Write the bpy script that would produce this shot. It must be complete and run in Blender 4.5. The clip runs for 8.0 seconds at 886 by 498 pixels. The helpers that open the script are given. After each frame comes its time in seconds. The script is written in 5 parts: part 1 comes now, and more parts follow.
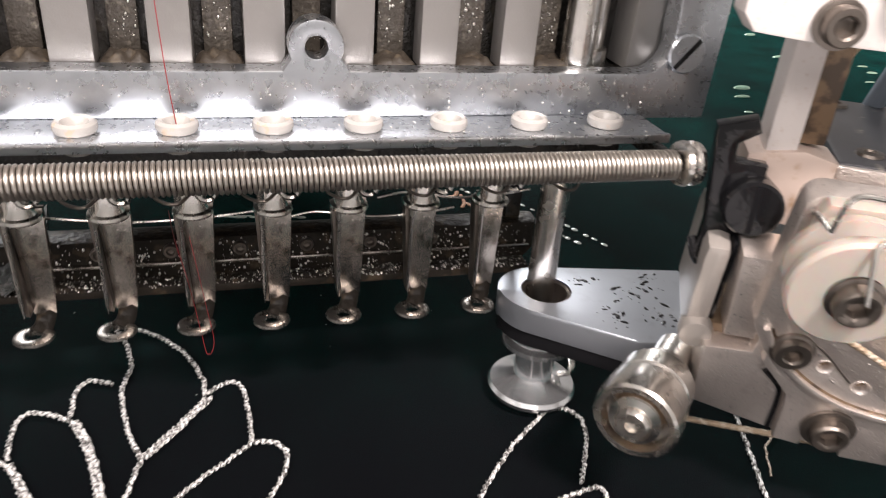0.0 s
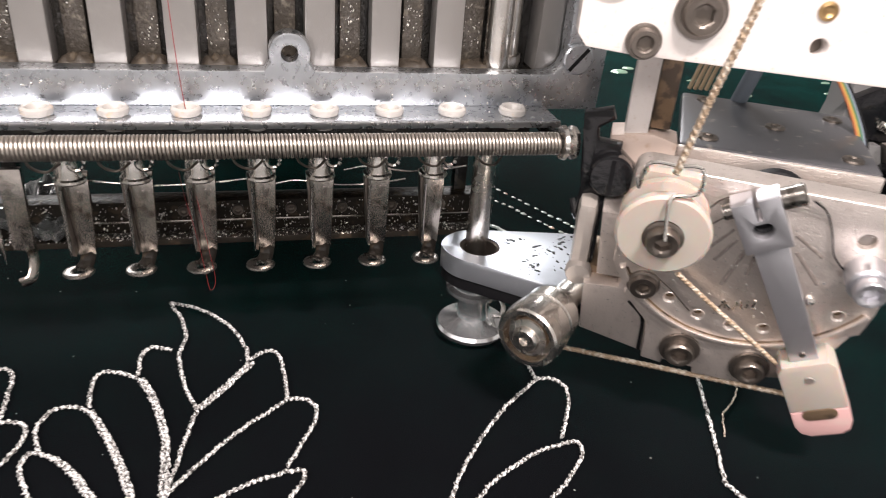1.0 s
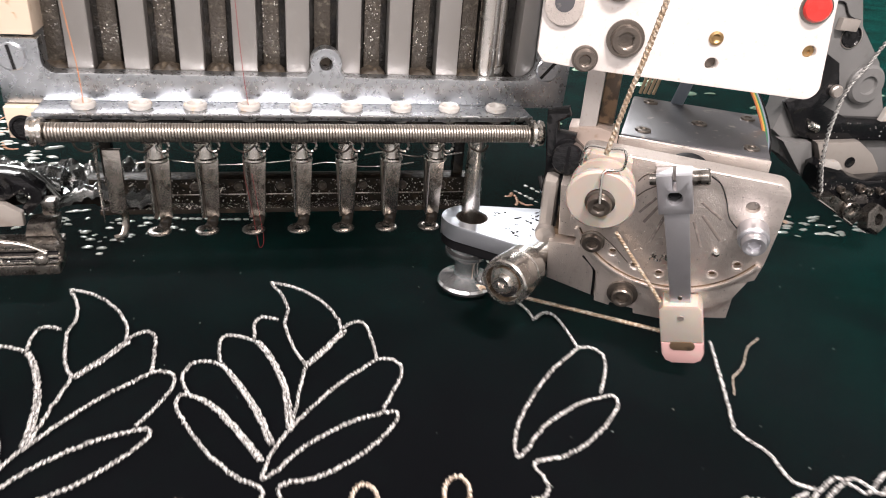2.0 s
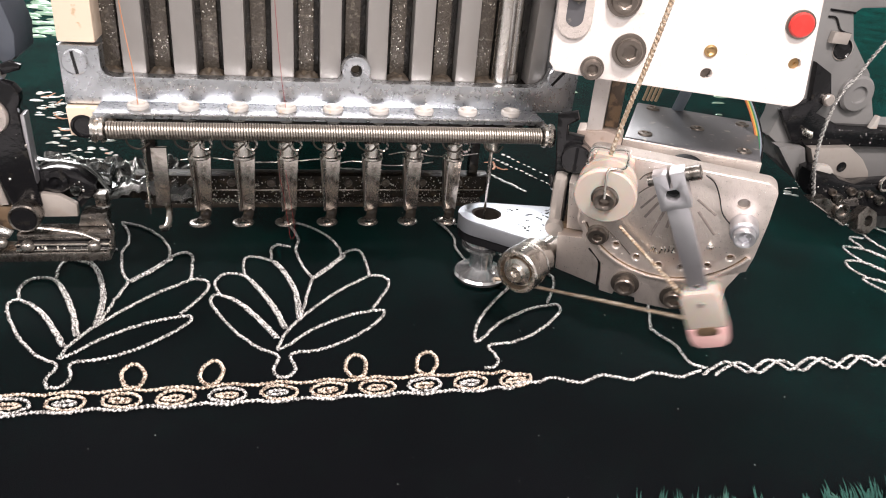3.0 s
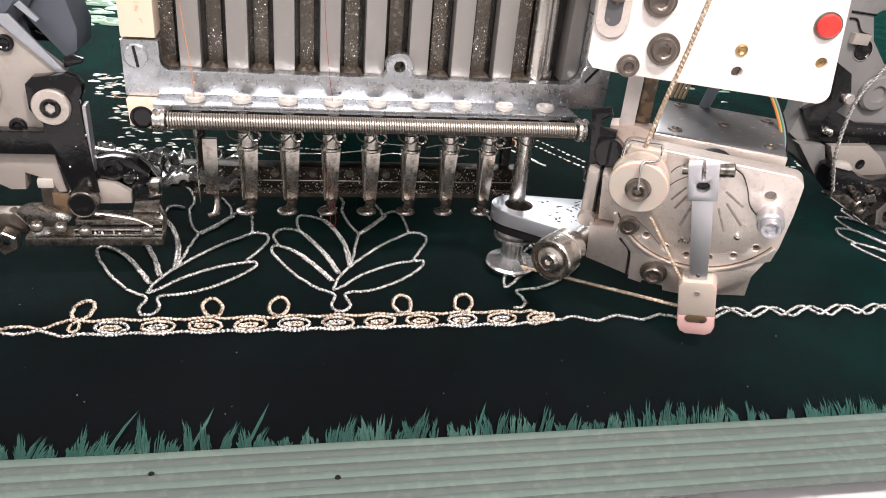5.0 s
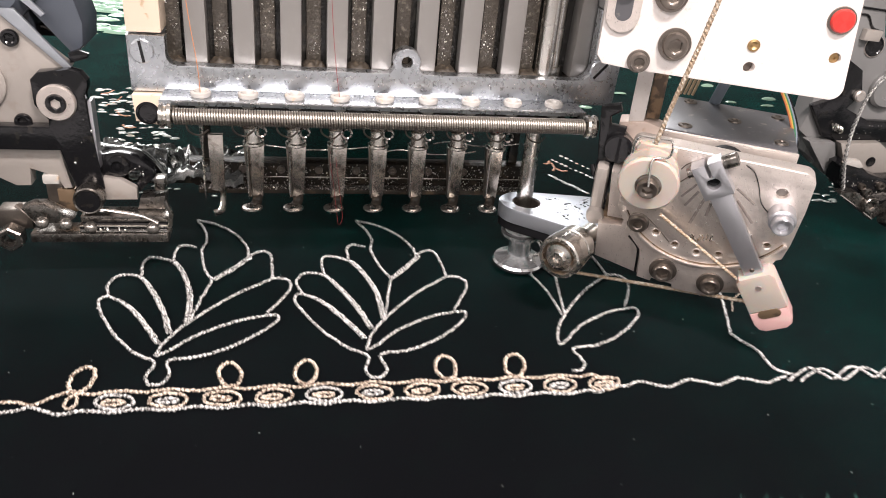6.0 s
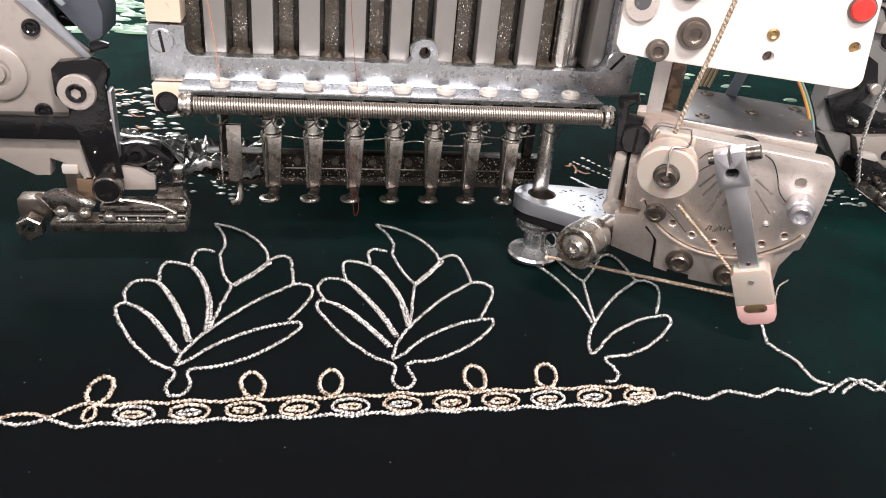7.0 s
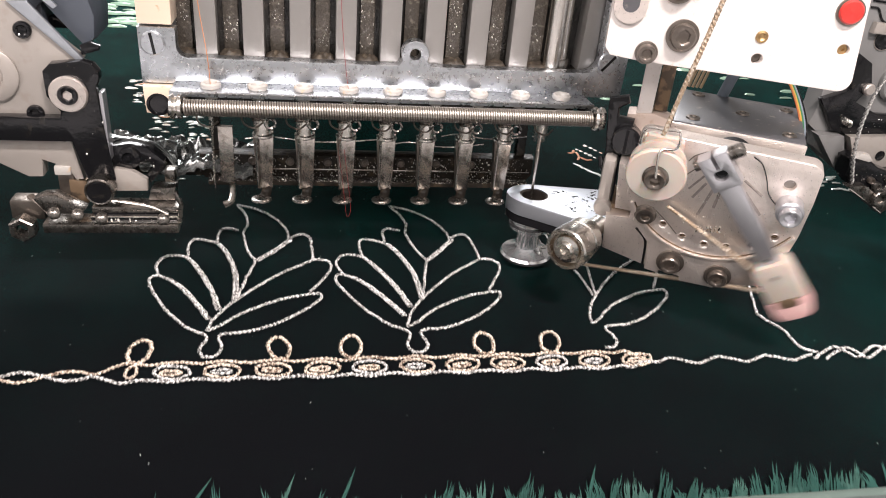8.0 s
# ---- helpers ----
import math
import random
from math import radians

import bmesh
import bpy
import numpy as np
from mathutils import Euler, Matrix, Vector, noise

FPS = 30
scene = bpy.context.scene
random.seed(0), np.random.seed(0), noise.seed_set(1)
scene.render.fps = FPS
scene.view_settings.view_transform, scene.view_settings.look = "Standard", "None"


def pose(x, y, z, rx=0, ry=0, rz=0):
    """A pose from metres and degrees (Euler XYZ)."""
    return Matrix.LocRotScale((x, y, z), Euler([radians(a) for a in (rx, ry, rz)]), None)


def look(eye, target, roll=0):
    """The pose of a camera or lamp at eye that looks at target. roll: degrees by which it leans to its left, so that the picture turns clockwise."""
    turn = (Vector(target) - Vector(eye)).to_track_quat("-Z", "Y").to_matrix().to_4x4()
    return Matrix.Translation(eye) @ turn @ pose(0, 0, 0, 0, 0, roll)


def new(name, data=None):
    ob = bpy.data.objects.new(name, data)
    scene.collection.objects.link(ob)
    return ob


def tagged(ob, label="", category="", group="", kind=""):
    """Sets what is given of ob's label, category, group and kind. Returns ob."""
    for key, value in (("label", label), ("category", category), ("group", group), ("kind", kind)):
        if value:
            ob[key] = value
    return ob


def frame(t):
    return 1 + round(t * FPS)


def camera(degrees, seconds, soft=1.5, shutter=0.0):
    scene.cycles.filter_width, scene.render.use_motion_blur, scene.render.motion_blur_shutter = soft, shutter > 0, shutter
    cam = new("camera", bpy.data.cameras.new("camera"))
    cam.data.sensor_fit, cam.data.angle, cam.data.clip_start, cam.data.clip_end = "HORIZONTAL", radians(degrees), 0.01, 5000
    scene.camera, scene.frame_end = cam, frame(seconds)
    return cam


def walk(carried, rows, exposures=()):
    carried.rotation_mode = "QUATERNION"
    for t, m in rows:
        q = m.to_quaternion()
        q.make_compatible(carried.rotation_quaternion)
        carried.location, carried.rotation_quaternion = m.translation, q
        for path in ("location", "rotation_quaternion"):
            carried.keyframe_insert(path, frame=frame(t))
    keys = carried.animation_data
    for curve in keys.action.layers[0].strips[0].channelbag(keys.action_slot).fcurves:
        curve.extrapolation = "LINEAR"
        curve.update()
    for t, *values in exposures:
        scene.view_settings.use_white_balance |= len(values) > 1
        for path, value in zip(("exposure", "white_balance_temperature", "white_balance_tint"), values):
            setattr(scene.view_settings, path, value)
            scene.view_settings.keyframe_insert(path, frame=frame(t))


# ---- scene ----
cam = camera(60.56, 8.0, 1.0, 0.5)
PATH = [
    (0, (-0.0690, -0.1458, 0.1239), (0.0068, 0.1075, -0.0178), 4.91),
    (0.5, (-0.0649, -0.1690, 0.1292), (0.0062, 0.0851, -0.0135), 4.85),
    (1, (-0.0613, -0.1947, 0.1384), (0.0055, 0.0604, -0.0046), 4.76),
    (1.5, (-0.0650, -0.2279, 0.1482), (-0.0011, 0.0280, 0.0052), 4.77),
    (3, (-0.0783, -0.2725, 0.1617), (-0.0192, -0.0141, 0.0213), 5.19),
    (3.5, (-0.0828, -0.2795, 0.1617), (-0.0237, -0.0208, 0.0217), 5.33),
    (4, (-0.0847, -0.2814, 0.1651), (-0.0261, -0.0226, 0.0251), 5.47),
    (4.5, (-0.0885, -0.2829, 0.1641), (-0.0313, -0.0241, 0.0237), 5.47),
    (5, (-0.0919, -0.2837, 0.1634), (-0.0355, -0.0250, 0.0224), 5.50),
    (6.5, (-0.0934, -0.2810, 0.1603), (-0.0396, -0.0223, 0.0183), 5.44),
    (7, (-0.0972, -0.2835, 0.1586), (-0.0443, -0.0245, 0.0168), 5.41),
    (7.5, (-0.0962, -0.2842, 0.1641), (-0.0436, -0.0255, 0.0214), 5.36),
    (8, (-0.0928, -0.2839, 0.1608), (-0.0411, -0.0253, 0.0177), 5.32),
]
walk(cam, [(t, look(eye, target, roll)) for t, eye, target, roll in PATH])


# ---- light ----
world = bpy.data.worlds.new("workshop_air")
scene.world = world
world.use_nodes = True
world.node_tree.nodes["Background"].inputs[0].default_value = (0.55, 0.6, 0.68, 1)
world.node_tree.nodes["Background"].inputs[1].default_value = 0.12
scene.view_settings.exposure = 0.13


def area_lamp(name, eye, target, sx, sy, power, colour):
    data = bpy.data.lights.new(name, "AREA")
    data.shape, data.size, data.size_y, data.energy, data.color = "RECTANGLE", sx, sy, power, colour
    ob = new(name, data)
    ob.matrix_world = look(eye, target)
    return ob


area_lamp("machine_led_strip", (0.02, -0.40, 0.58), (0.0, -0.03, 0.06), 0.14, 0.05, 7.2, (1.0, 0.885, 0.845))
# Added lamp behind, set low so metal tops and velvet catch it
area_lamp("back_fill", (-0.1, 2.0, 1.35), (0, 0, 0.05), 1.8, 0.4, 62.0, (0.99, 0.97, 0.97))
# Added fill lamp, front left, brightens upright faces and the slide
area_lamp("front_fill", (-0.95, -1.15, 1.1), (0, 0, 0.05), 2.4, 0.45, 34.0, (1.0, 0.9, 0.87))


# ---- materials ----
def material(name, colour, rough=0.5, metal=0.0, spots=None, spot_amount=0.3, scale=400.0, bump=0.1, vary=0.12, grain=3000.0, coat=0.0, sheen=0.0, specular=0.5, gloss_range=0.07, spread=0.08, bump_scale=None):
    """Procedural surface: large tone shifts, fine grain in gloss and relief, and stains of a second colour."""
    m = bpy.data.materials.new(name)
    m.use_nodes = True
    n, l = m.node_tree.nodes, m.node_tree.links
    p = n["Principled BSDF"]
    where = n.new("ShaderNodeTexCoord")
    big, fine, spot = (n.new("ShaderNodeTexNoise") for _ in range(3))
    for node, size, detail in ((big, scale * 0.2, 3), (fine, grain, 3), (spot, scale, 4)):
        node.inputs["Scale"].default_value, node.inputs["Detail"].default_value = size, detail
        l.new(where.outputs["Object"], node.inputs["Vector"])
    tone = n.new("ShaderNodeMix")
    tone.data_type = "RGBA"
    tone.inputs[6].default_value = (*[c * (1 - vary) for c in colour], 1)
    tone.inputs[7].default_value = (*[min(1, c * (1 + vary)) for c in colour], 1)
    l.new(big.outputs["Fac"], tone.inputs[0])
    out = tone.outputs[2]
    if spots:
        ramp = n.new("ShaderNodeMapRange")
        ramp.inputs["From Min"].default_value = 0.66 - 0.4 * spot_amount
        ramp.inputs["From Max"].default_value = 0.66 - 0.4 * spot_amount + spread
        l.new(spot.outputs["Fac"], ramp.inputs["Value"])
        mix = n.new("ShaderNodeMix")
        mix.data_type = "RGBA"
        l.new(ramp.outputs[0], mix.inputs[0])
        l.new(out, mix.inputs[6])
        mix.inputs[7].default_value = (*spots, 1)
        out = mix.outputs[2]
    l.new(out, p.inputs["Base Color"])
    gloss = n.new("ShaderNodeMapRange")
    gloss.inputs["To Min"].default_value, gloss.inputs["To Max"].default_value = max(0.04, rough - gloss_range), min(1, rough + gloss_range)
    l.new(fine.outputs["Fac"], gloss.inputs["Value"])
    l.new(gloss.outputs[0], p.inputs["Roughness"])
    p.inputs["Metallic"].default_value = metal
    p.inputs["Coat Weight"].default_value = coat
    p.inputs["Sheen Weight"].default_value = sheen
    p.inputs["Sheen Roughness"].default_value = 0.22
    p.inputs["Sheen Tint"].default_value = (0.008, 0.8, 0.68, 1)
    p.inputs["Specular IOR Level"].default_value = specular
    if bump:
        relief = n.new("ShaderNodeBump")
        relief.inputs["Strength"].default_value, relief.inputs["Distance"].default_value = bump, 0.0004
        source = fine
        if bump_scale:
            source = n.new("ShaderNodeTexNoise")
            source.inputs["Scale"].default_value, source.inputs["Detail"].default_value = bump_scale, 5
            l.new(where.outputs["Object"], source.inputs["Vector"])
        l.new(source.outputs["Fac"], relief.inputs["Height"])
        l.new(relief.outputs[0], p.inputs["Normal"])
    return m


STEEL = material("polished_steel", (0.72, 0.69, 0.65), 0.26, 1.0, (0.45, 0.41, 0.36), 0.1, 120, 0.0, vary=0.06, grain=300, spread=0.4)
SPRINGSTEEL = material("dull_spring_steel", (0.5, 0.46, 0.42), 0.36, 1.0, (0.4, 0.35, 0.3), 0.2, 60, 0.0, vary=0.08, grain=300, spread=0.4)
ALU = material("machined_aluminium", (0.76, 0.69, 0.645), 0.34, 0.84, (0.6, 0.53, 0.49), 0.28, 420, 0.45, grain=2200, gloss_range=0.18, vary=0.1, spread=0.3)
BARMETAL = material("plated_bar_steel", (0.58, 0.605, 0.64), 0.29, 1.0, (0.42, 0.445, 0.48), 0.2, 260, 0.07, gloss_range=0.1, grain=700, vary=0.12, spread=0.35, bump_scale=500)
ARMSTEEL = material("arm_steel", (0.5, 0.5, 0.53), 0.33, 0.85, (0.38, 0.37, 0.38), 0.2, 200, 0.12, spread=0.4)
RINGPLATE = material("ground_ring_plate", (0.5, 0.53, 0.58), 0.36, 0.9, (0.4, 0.42, 0.46), 0.2, 260, 0.12, spread=0.3, vary=0.08, gloss_range=0.12)
FOOTSTEEL = material("worn_foot_steel", (0.54, 0.5, 0.46), 0.24, 1.0, (0.13, 0.1, 0.075), 0.34, 260, 0.12, grain=600, spread=0.2, bump_scale=500)
OILY = material("oily_black_casting", (0.02, 0.018, 0.016), 0.16, 0.0, (0.04, 0.034, 0.026), 0.25, 300, 1.0, grain=900, bump_scale=800, specular=0.3)
RECESS = material("oily_recess", (0.016, 0.015, 0.0135), 0.16, 0.0, (0.026, 0.022, 0.017), 0.22, 160, 1.0, bump_scale=900)
SLAT = material("satin_slat", (0.265, 0.255, 0.245), 0.4, 0.6, (0.3, 0.29, 0.27), 0.2, 250, 0.1, vary=0.06, spread=0.3)
RAILOIL = material("oil_caked_rail", (0.02, 0.017, 0.014), 0.3, 0.0, (0.05, 0.038, 0.026), 0.3, 260, 1.0, bump_scale=700, specular=0.14)
# Pale metal instead of oil, so each drop shows as a glint
DROPLET = material("oil_drop_glint", (0.8, 0.78, 0.75), 0.28, 1.0, None, bump=0.0)
LIGHTCAST = material("warm_grey_plate", (0.37, 0.34, 0.315), 0.4, 0.4, (0.3, 0.25, 0.21), 0.25, 160, 0.12, spread=0.3)
BLACK = material("black_oxide", (0.007, 0.007, 0.008), 0.13, 0.0, (0.014, 0.013, 0.012), 0.15, 200, 0.25, grain=500, specular=0.35)
BOLT = material("dark_bolt_steel", (0.19, 0.165, 0.145), 0.32, 0.9, (0.1, 0.085, 0.075), 0.2, 300, 0.15, spread=0.3)
DARKBOX = material("dark_cover_plate", (0.12, 0.12, 0.13), 0.34, 0.6, (0.3, 0.28, 0.25), 0.1, 240, 0.08)
WHITE = material("white_painted_steel", (0.62, 0.58, 0.56), 0.38, 0.0, (0.46, 0.36, 0.3), 0.18, 900, 0.05, vary=0.06, spread=0.3)
BEIGE = material("beige_paint", (0.58, 0.48, 0.38), 0.42, 0.0, (0.42, 0.31, 0.2), 0.12, 260, 0.05, vary=0.06)
RUSTY = material("rust_dusted_paint", (0.6, 0.49, 0.43), 0.45, 0.3, (0.4, 0.26, 0.16), 0.2, 380, 0.1, spread=0.25)
BROWN = material("brown_oiled_slide", (0.2, 0.14, 0.09), 0.35, 0.5, (0.08, 0.06, 0.045), 0.3, 200, 0.1)
NYLON = material("cream_nylon", (0.41, 0.37, 0.33), 0.42, 0.0, (0.5, 0.43, 0.35), 0.15, 260, 0.03, vary=0.04, spread=0.25)
nylon_bsdf = NYLON.node_tree.nodes["Principled BSDF"]
nylon_bsdf.inputs["Subsurface Weight"].default_value = 0.6
nylon_bsdf.inputs["Subsurface Scale"].default_value = 0.004
PINK = material("pink_stained_nylon", (0.6, 0.37, 0.36), 0.45, 0.0, (0.56, 0.44, 0.4), 0.3, 200, 0.03, vary=0.05, spread=0.25)
CERAMIC = material("white_ceramic", (0.39, 0.375, 0.355), 0.25, 0.0, (0.45, 0.36, 0.28), 0.14, 400, 0.0, vary=0.04)
RED = material("red_plastic", (0.46, 0.03, 0.025), 0.25, 0.0, None, bump=0.0)
BRASS = material("brass", (0.44, 0.29, 0.14), 0.36, 1.0, None, bump=0.05)
RUBBER = material("black_rubber", (0.006, 0.006, 0.007), 0.55, 0.0, None, bump=0.1, specular=0.12)
GREYCAST = material("grey_cast_paint", (0.2, 0.2, 0.2), 0.42, 0.25, (0.14, 0.13, 0.12), 0.12, 160, 0.1, spread=0.3)
DUSTYGREY = material("charcoal_housing", (0.06, 0.07, 0.088), 0.33, 0.0, (0.03, 0.03, 0.03), 0.12, 90, 0.15, spread=0.3)
CORD = material("silver_metallic_cord", (0.83, 0.81, 0.785), 0.3, 0.3, (0.1, 0.095, 0.09), 0.47, 1500, 1.0, vary=0.3, bump_scale=2200, spread=0.1)
GOLDCORD = material("champagne_metallic_cord", (0.79, 0.675, 0.57), 0.3, 0.3, (0.16, 0.1, 0.065), 0.44, 1500, 1.0, vary=0.3, bump_scale=2200, spread=0.1)
FEED = material("golden_feed_cord", (0.4, 0.3, 0.21), 0.4, 0.3, (0.62, 0.55, 0.46), 0.38, 900, 0.8, vary=0.3, bump_scale=2600)
REDTHREAD = material("red_thread", (0.2, 0.012, 0.016), 0.5, 0.0, None, bump=0.0)
ORANGETHREAD = material("orange_thread", (0.4, 0.15, 0.05), 0.5, 0.0, None, bump=0.0)
VELVET = material("bottle_green_velvet", (0.0032, 0.0034, 0.0044), 0.75, 0.0, (0.0036, 0.0052, 0.0055), 0.3, 60, 0.5, vary=0.3, grain=5000, spread=0.4, sheen=0.5, specular=0.02)
nap = VELVET.node_tree.nodes.new("ShaderNodeTexNoise")
nap.inputs["Scale"].default_value, nap.inputs["Detail"].default_value = 28, 5
nap_range = VELVET.node_tree.nodes.new("ShaderNodeMapRange")
nap_range.inputs["From Min"].default_value, nap_range.inputs["From Max"].default_value = 0.3, 0.7
nap_range.inputs["To Min"].default_value, nap_range.inputs["To Max"].default_value = 0.2, 0.5
nap_place = VELVET.node_tree.nodes.new("ShaderNodeTexCoord")
VELVET.node_tree.links.new(nap_place.outputs["Object"], nap.inputs["Vector"])
VELVET.node_tree.links.new(nap.outputs["Fac"], nap_range.inputs["Value"])
VELVET.node_tree.links.new(nap_range.outputs[0], VELVET.node_tree.nodes["Principled BSDF"].inputs["Sheen Weight"])
FRAY = material("frayed_green_pile", (0.018, 0.08, 0.066), 0.9, 0.0, (0.045, 0.12, 0.1), 0.34, 90, 0.3, vary=0.3)
SELVEDGE = material("ribbed_green_selvedge", (0.082, 0.118, 0.105), 0.8, 0.0, (0.095, 0.13, 0.115), 0.3, 300, 0.3, vary=0.12, bump_scale=1800)
MAUVE = material("mauve_grey_selvedge", (0.066, 0.084, 0.08), 0.8, 0.0, (0.08, 0.1, 0.092), 0.3, 300, 0.3, vary=0.12, bump_scale=1800)
TABLE = material("grey_laminate_table", (0.5, 0.5, 0.52), 0.45, 0.0, (0.35, 0.33, 0.31), 0.12, 60, 0.05)
PEARL = material("pearly_sequin", (0.66, 0.72, 0.68), 0.18, 0.3, (0.85, 0.6, 0.45), 0.12, 90, 0.1)
ORANGEBEAD = material("orange_sequin", (0.55, 0.3, 0.18), 0.25, 0.1, None, bump=0.1)
OILSTEEL = material("oily_dark_steel", (0.22, 0.205, 0.19), 0.28, 0.95, (0.07, 0.06, 0.05), 0.34, 260, 0.2, grain=700, spread=0.2, bump_scale=600)
CHAINCORD = material("dull_silver_cord", (0.36, 0.36, 0.35), 0.35, 0.4, (0.1, 0.1, 0.1), 0.4, 1200, 0.6)
NEEDLECASE = material("speckled_needle_case", (0.055, 0.048, 0.04), 0.22, 0.2, (0.13, 0.115, 0.095), 0.3, 700, 1.0, bump_scale=1100, spread=0.15)
SPOOLSTEEL = material("bright_turned_steel", (0.85, 0.86, 0.88), 0.2, 0.93, (0.6, 0.61, 0.63), 0.2, 200, 0.03, spread=0.3)
STAMPED = material("worn_engraving", (0.3, 0.26, 0.24), 0.5, 0.6, (0.42, 0.37, 0.34), 0.3, 500, 0.1)
PALEGREEN = material("pale_green_sequin", (0.35, 0.55, 0.42), 0.2, 0.2, None, bump=0.1)
FILM = material("oil_wet_film", (0.3, 0.32, 0.32), 0.08, 0.8, (0.4, 0.4, 0.4), 0.2, 200, 0.2, coat=0.6)
WIREBLUE = material("grey_blue_cable", (0.16, 0.19, 0.23), 0.45, 0.0, None, bump=0.0)
WIREGREEN = material("green_cable", (0.02, 0.12, 0.05), 0.45, 0.0, None, bump=0.0)
WIREYELLOW = material("yellow_cable", (0.36, 0.23, 0.04), 0.45, 0.0, None, bump=0.0)
WIREORANGE = material("orange_cable", (0.32, 0.1, 0.03), 0.45, 0.0, None, bump=0.0)
WIRETAN = material("tan_cable", (0.55, 0.42, 0.28), 0.45, 0.0, None, bump=0.0)
# Pale tone for the added walls and ceiling, sends lamp light back
BOUNCEPAINT = material("bounce_paint", (0.72, 0.71, 0.69), 0.7, 0.0, (0.62, 0.61, 0.59), 0.2, 3, 0.05)

MM = 0.001


# ---- shape helpers (millimetres) ----
def smooth(bm, angle=35):
    for f in bm.faces:
        f.smooth = True
    lim = radians(angle)
    for e in bm.edges:
        if len(e.link_faces) == 2 and e.calc_face_angle(0) > lim:
            e.smooth = False


def part(name, bm, mat, parent=None, label="", at=None, crease=35):
    """Links a bmesh in millimetres as one mesh object."""
    bmesh.ops.recalc_face_normals(bm, faces=bm.faces)
    smooth(bm, crease)
    bmesh.ops.scale(bm, vec=(MM, MM, MM), verts=bm.verts)
    me = bpy.data.meshes.new(name)
    bm.to_mesh(me)
    bm.free()
    me.materials.append(mat)
    ob = new(name, me)
    if parent:
        ob.parent = parent
    if at:
        ob.matrix_basis = at
    if label:
        ob["label"] = label
    return ob


def thing(name, label, category, group="", at=None):
    ob = new(name)
    ob.empty_display_size = 0.01
    if at:
        ob.matrix_basis = at
    return tagged(ob, label, category, group)


def block(x0, x1, y0, y1, z0, z1, bevel=0.4, bm=None, m=None):
    own = bmesh.new()
    bmesh.ops.create_cube(own, size=1)
    for v in own.verts:
        v.co = Vector((x0 + (v.co.x + 0.5) * (x1 - x0), y0 + (v.co.y + 0.5) * (y1 - y0), z0 + (v.co.z + 0.5) * (z1 - z0)))
    if bevel:
        bmesh.ops.bevel(own, geom=own.edges[:], offset=bevel, segments=2, affect="EDGES", profile=0.6)
    return merge(bm, own, m)


def merge(bm, own, m=None):
    if m is not None:
        own.transform(m)
    if bm is None:
        return own
    me = bpy.data.meshes.new("scratch")
    own.to_mesh(me)
    own.free()
    bm.from_mesh(me)
    bpy.data.meshes.remove(me)
    return bm


def lathe(profile, steps=28, bm=None, m=None, hexed=()):
    """Turns (radius, height) pairs round z; heights named in hexed become a hexagon of that across-corner radius."""
    own = bmesh.new()
    rings = []
    for n, (r, h) in enumerate(profile):
        ring = []
        for k in range(steps):
            a = 2 * math.pi * k / steps
            rr = r
            if n in hexed:
                b = (a + math.pi / 6) % (math.pi / 3) - math.pi / 6
                rr = r * math.cos(math.pi / 6) / math.cos(b)
            ring.append(own.verts.new((rr * math.cos(a), rr * math.sin(a), h)))
        rings.append(ring)
    for a, b in zip(rings, rings[1:]):
        for k in range(steps):
            own.faces.new((a[k], a[(k + 1) % steps], b[(k + 1) % steps], b[k]))
    closed = profile[0] == profile[-1]
    for ring, r in ((rings[0], profile[0][0]), (rings[-1], profile[-1][0])):
        if r > 0.01 and not closed:
            own.faces.new(ring)
    bmesh.ops.remove_doubles(own, verts=own.verts, dist=0.001)
    return merge(bm, own, m)


def prism(outline, y0, y1, bevel=0.4, holes=(), bm=None, m=None):
    """A plate in the x-z plane between y0 and y1, with round holes (x, z, radius)."""
    own = bmesh.new()
    verts = [own.verts.new((x, y0, z)) for x, z in outline]
    edges = [own.edges.new((a, b)) for a, b in zip(verts, verts[1:] + verts[:1])]
    for hx, hz, r in holes:
        loop = [own.verts.new((hx + r * math.cos(2 * math.pi * k / 20), y0, hz + r * math.sin(2 * math.pi * k / 20))) for k in range(20)]
        edges += [own.edges.new((a, b)) for a, b in zip(loop, loop[1:] + loop[:1])]
    if holes:
        bmesh.ops.triangle_fill(own, edges=edges, use_beauty=True, use_dissolve=False)
    else:
        own.faces.new(verts)
    front = own.faces[:]
    made = bmesh.ops.extrude_face_region(own, geom=front)
    for v in (g for g in made["geom"] if isinstance(g, bmesh.types.BMVert)):
        v.co.y = y1
    if bevel:
        rim = [e for e in own.edges if len(e.link_faces) == 2 and e.calc_face_angle(0) > 0.8 and abs(e.verts[0].co.y - e.verts[1].co.y) < 1e-4]
        bmesh.ops.bevel(own, geom=rim, offset=bevel, segments=2, affect="EDGES", profile=0.6)
    return merge(bm, own, m)


def arc(cx, cz, r, a0, a1, n):
    return [(cx + r * math.cos(radians(a0 + (a1 - a0) * k / n)), cz + r * math.sin(radians(a0 + (a1 - a0) * k / n))) for k in range(n + 1)]


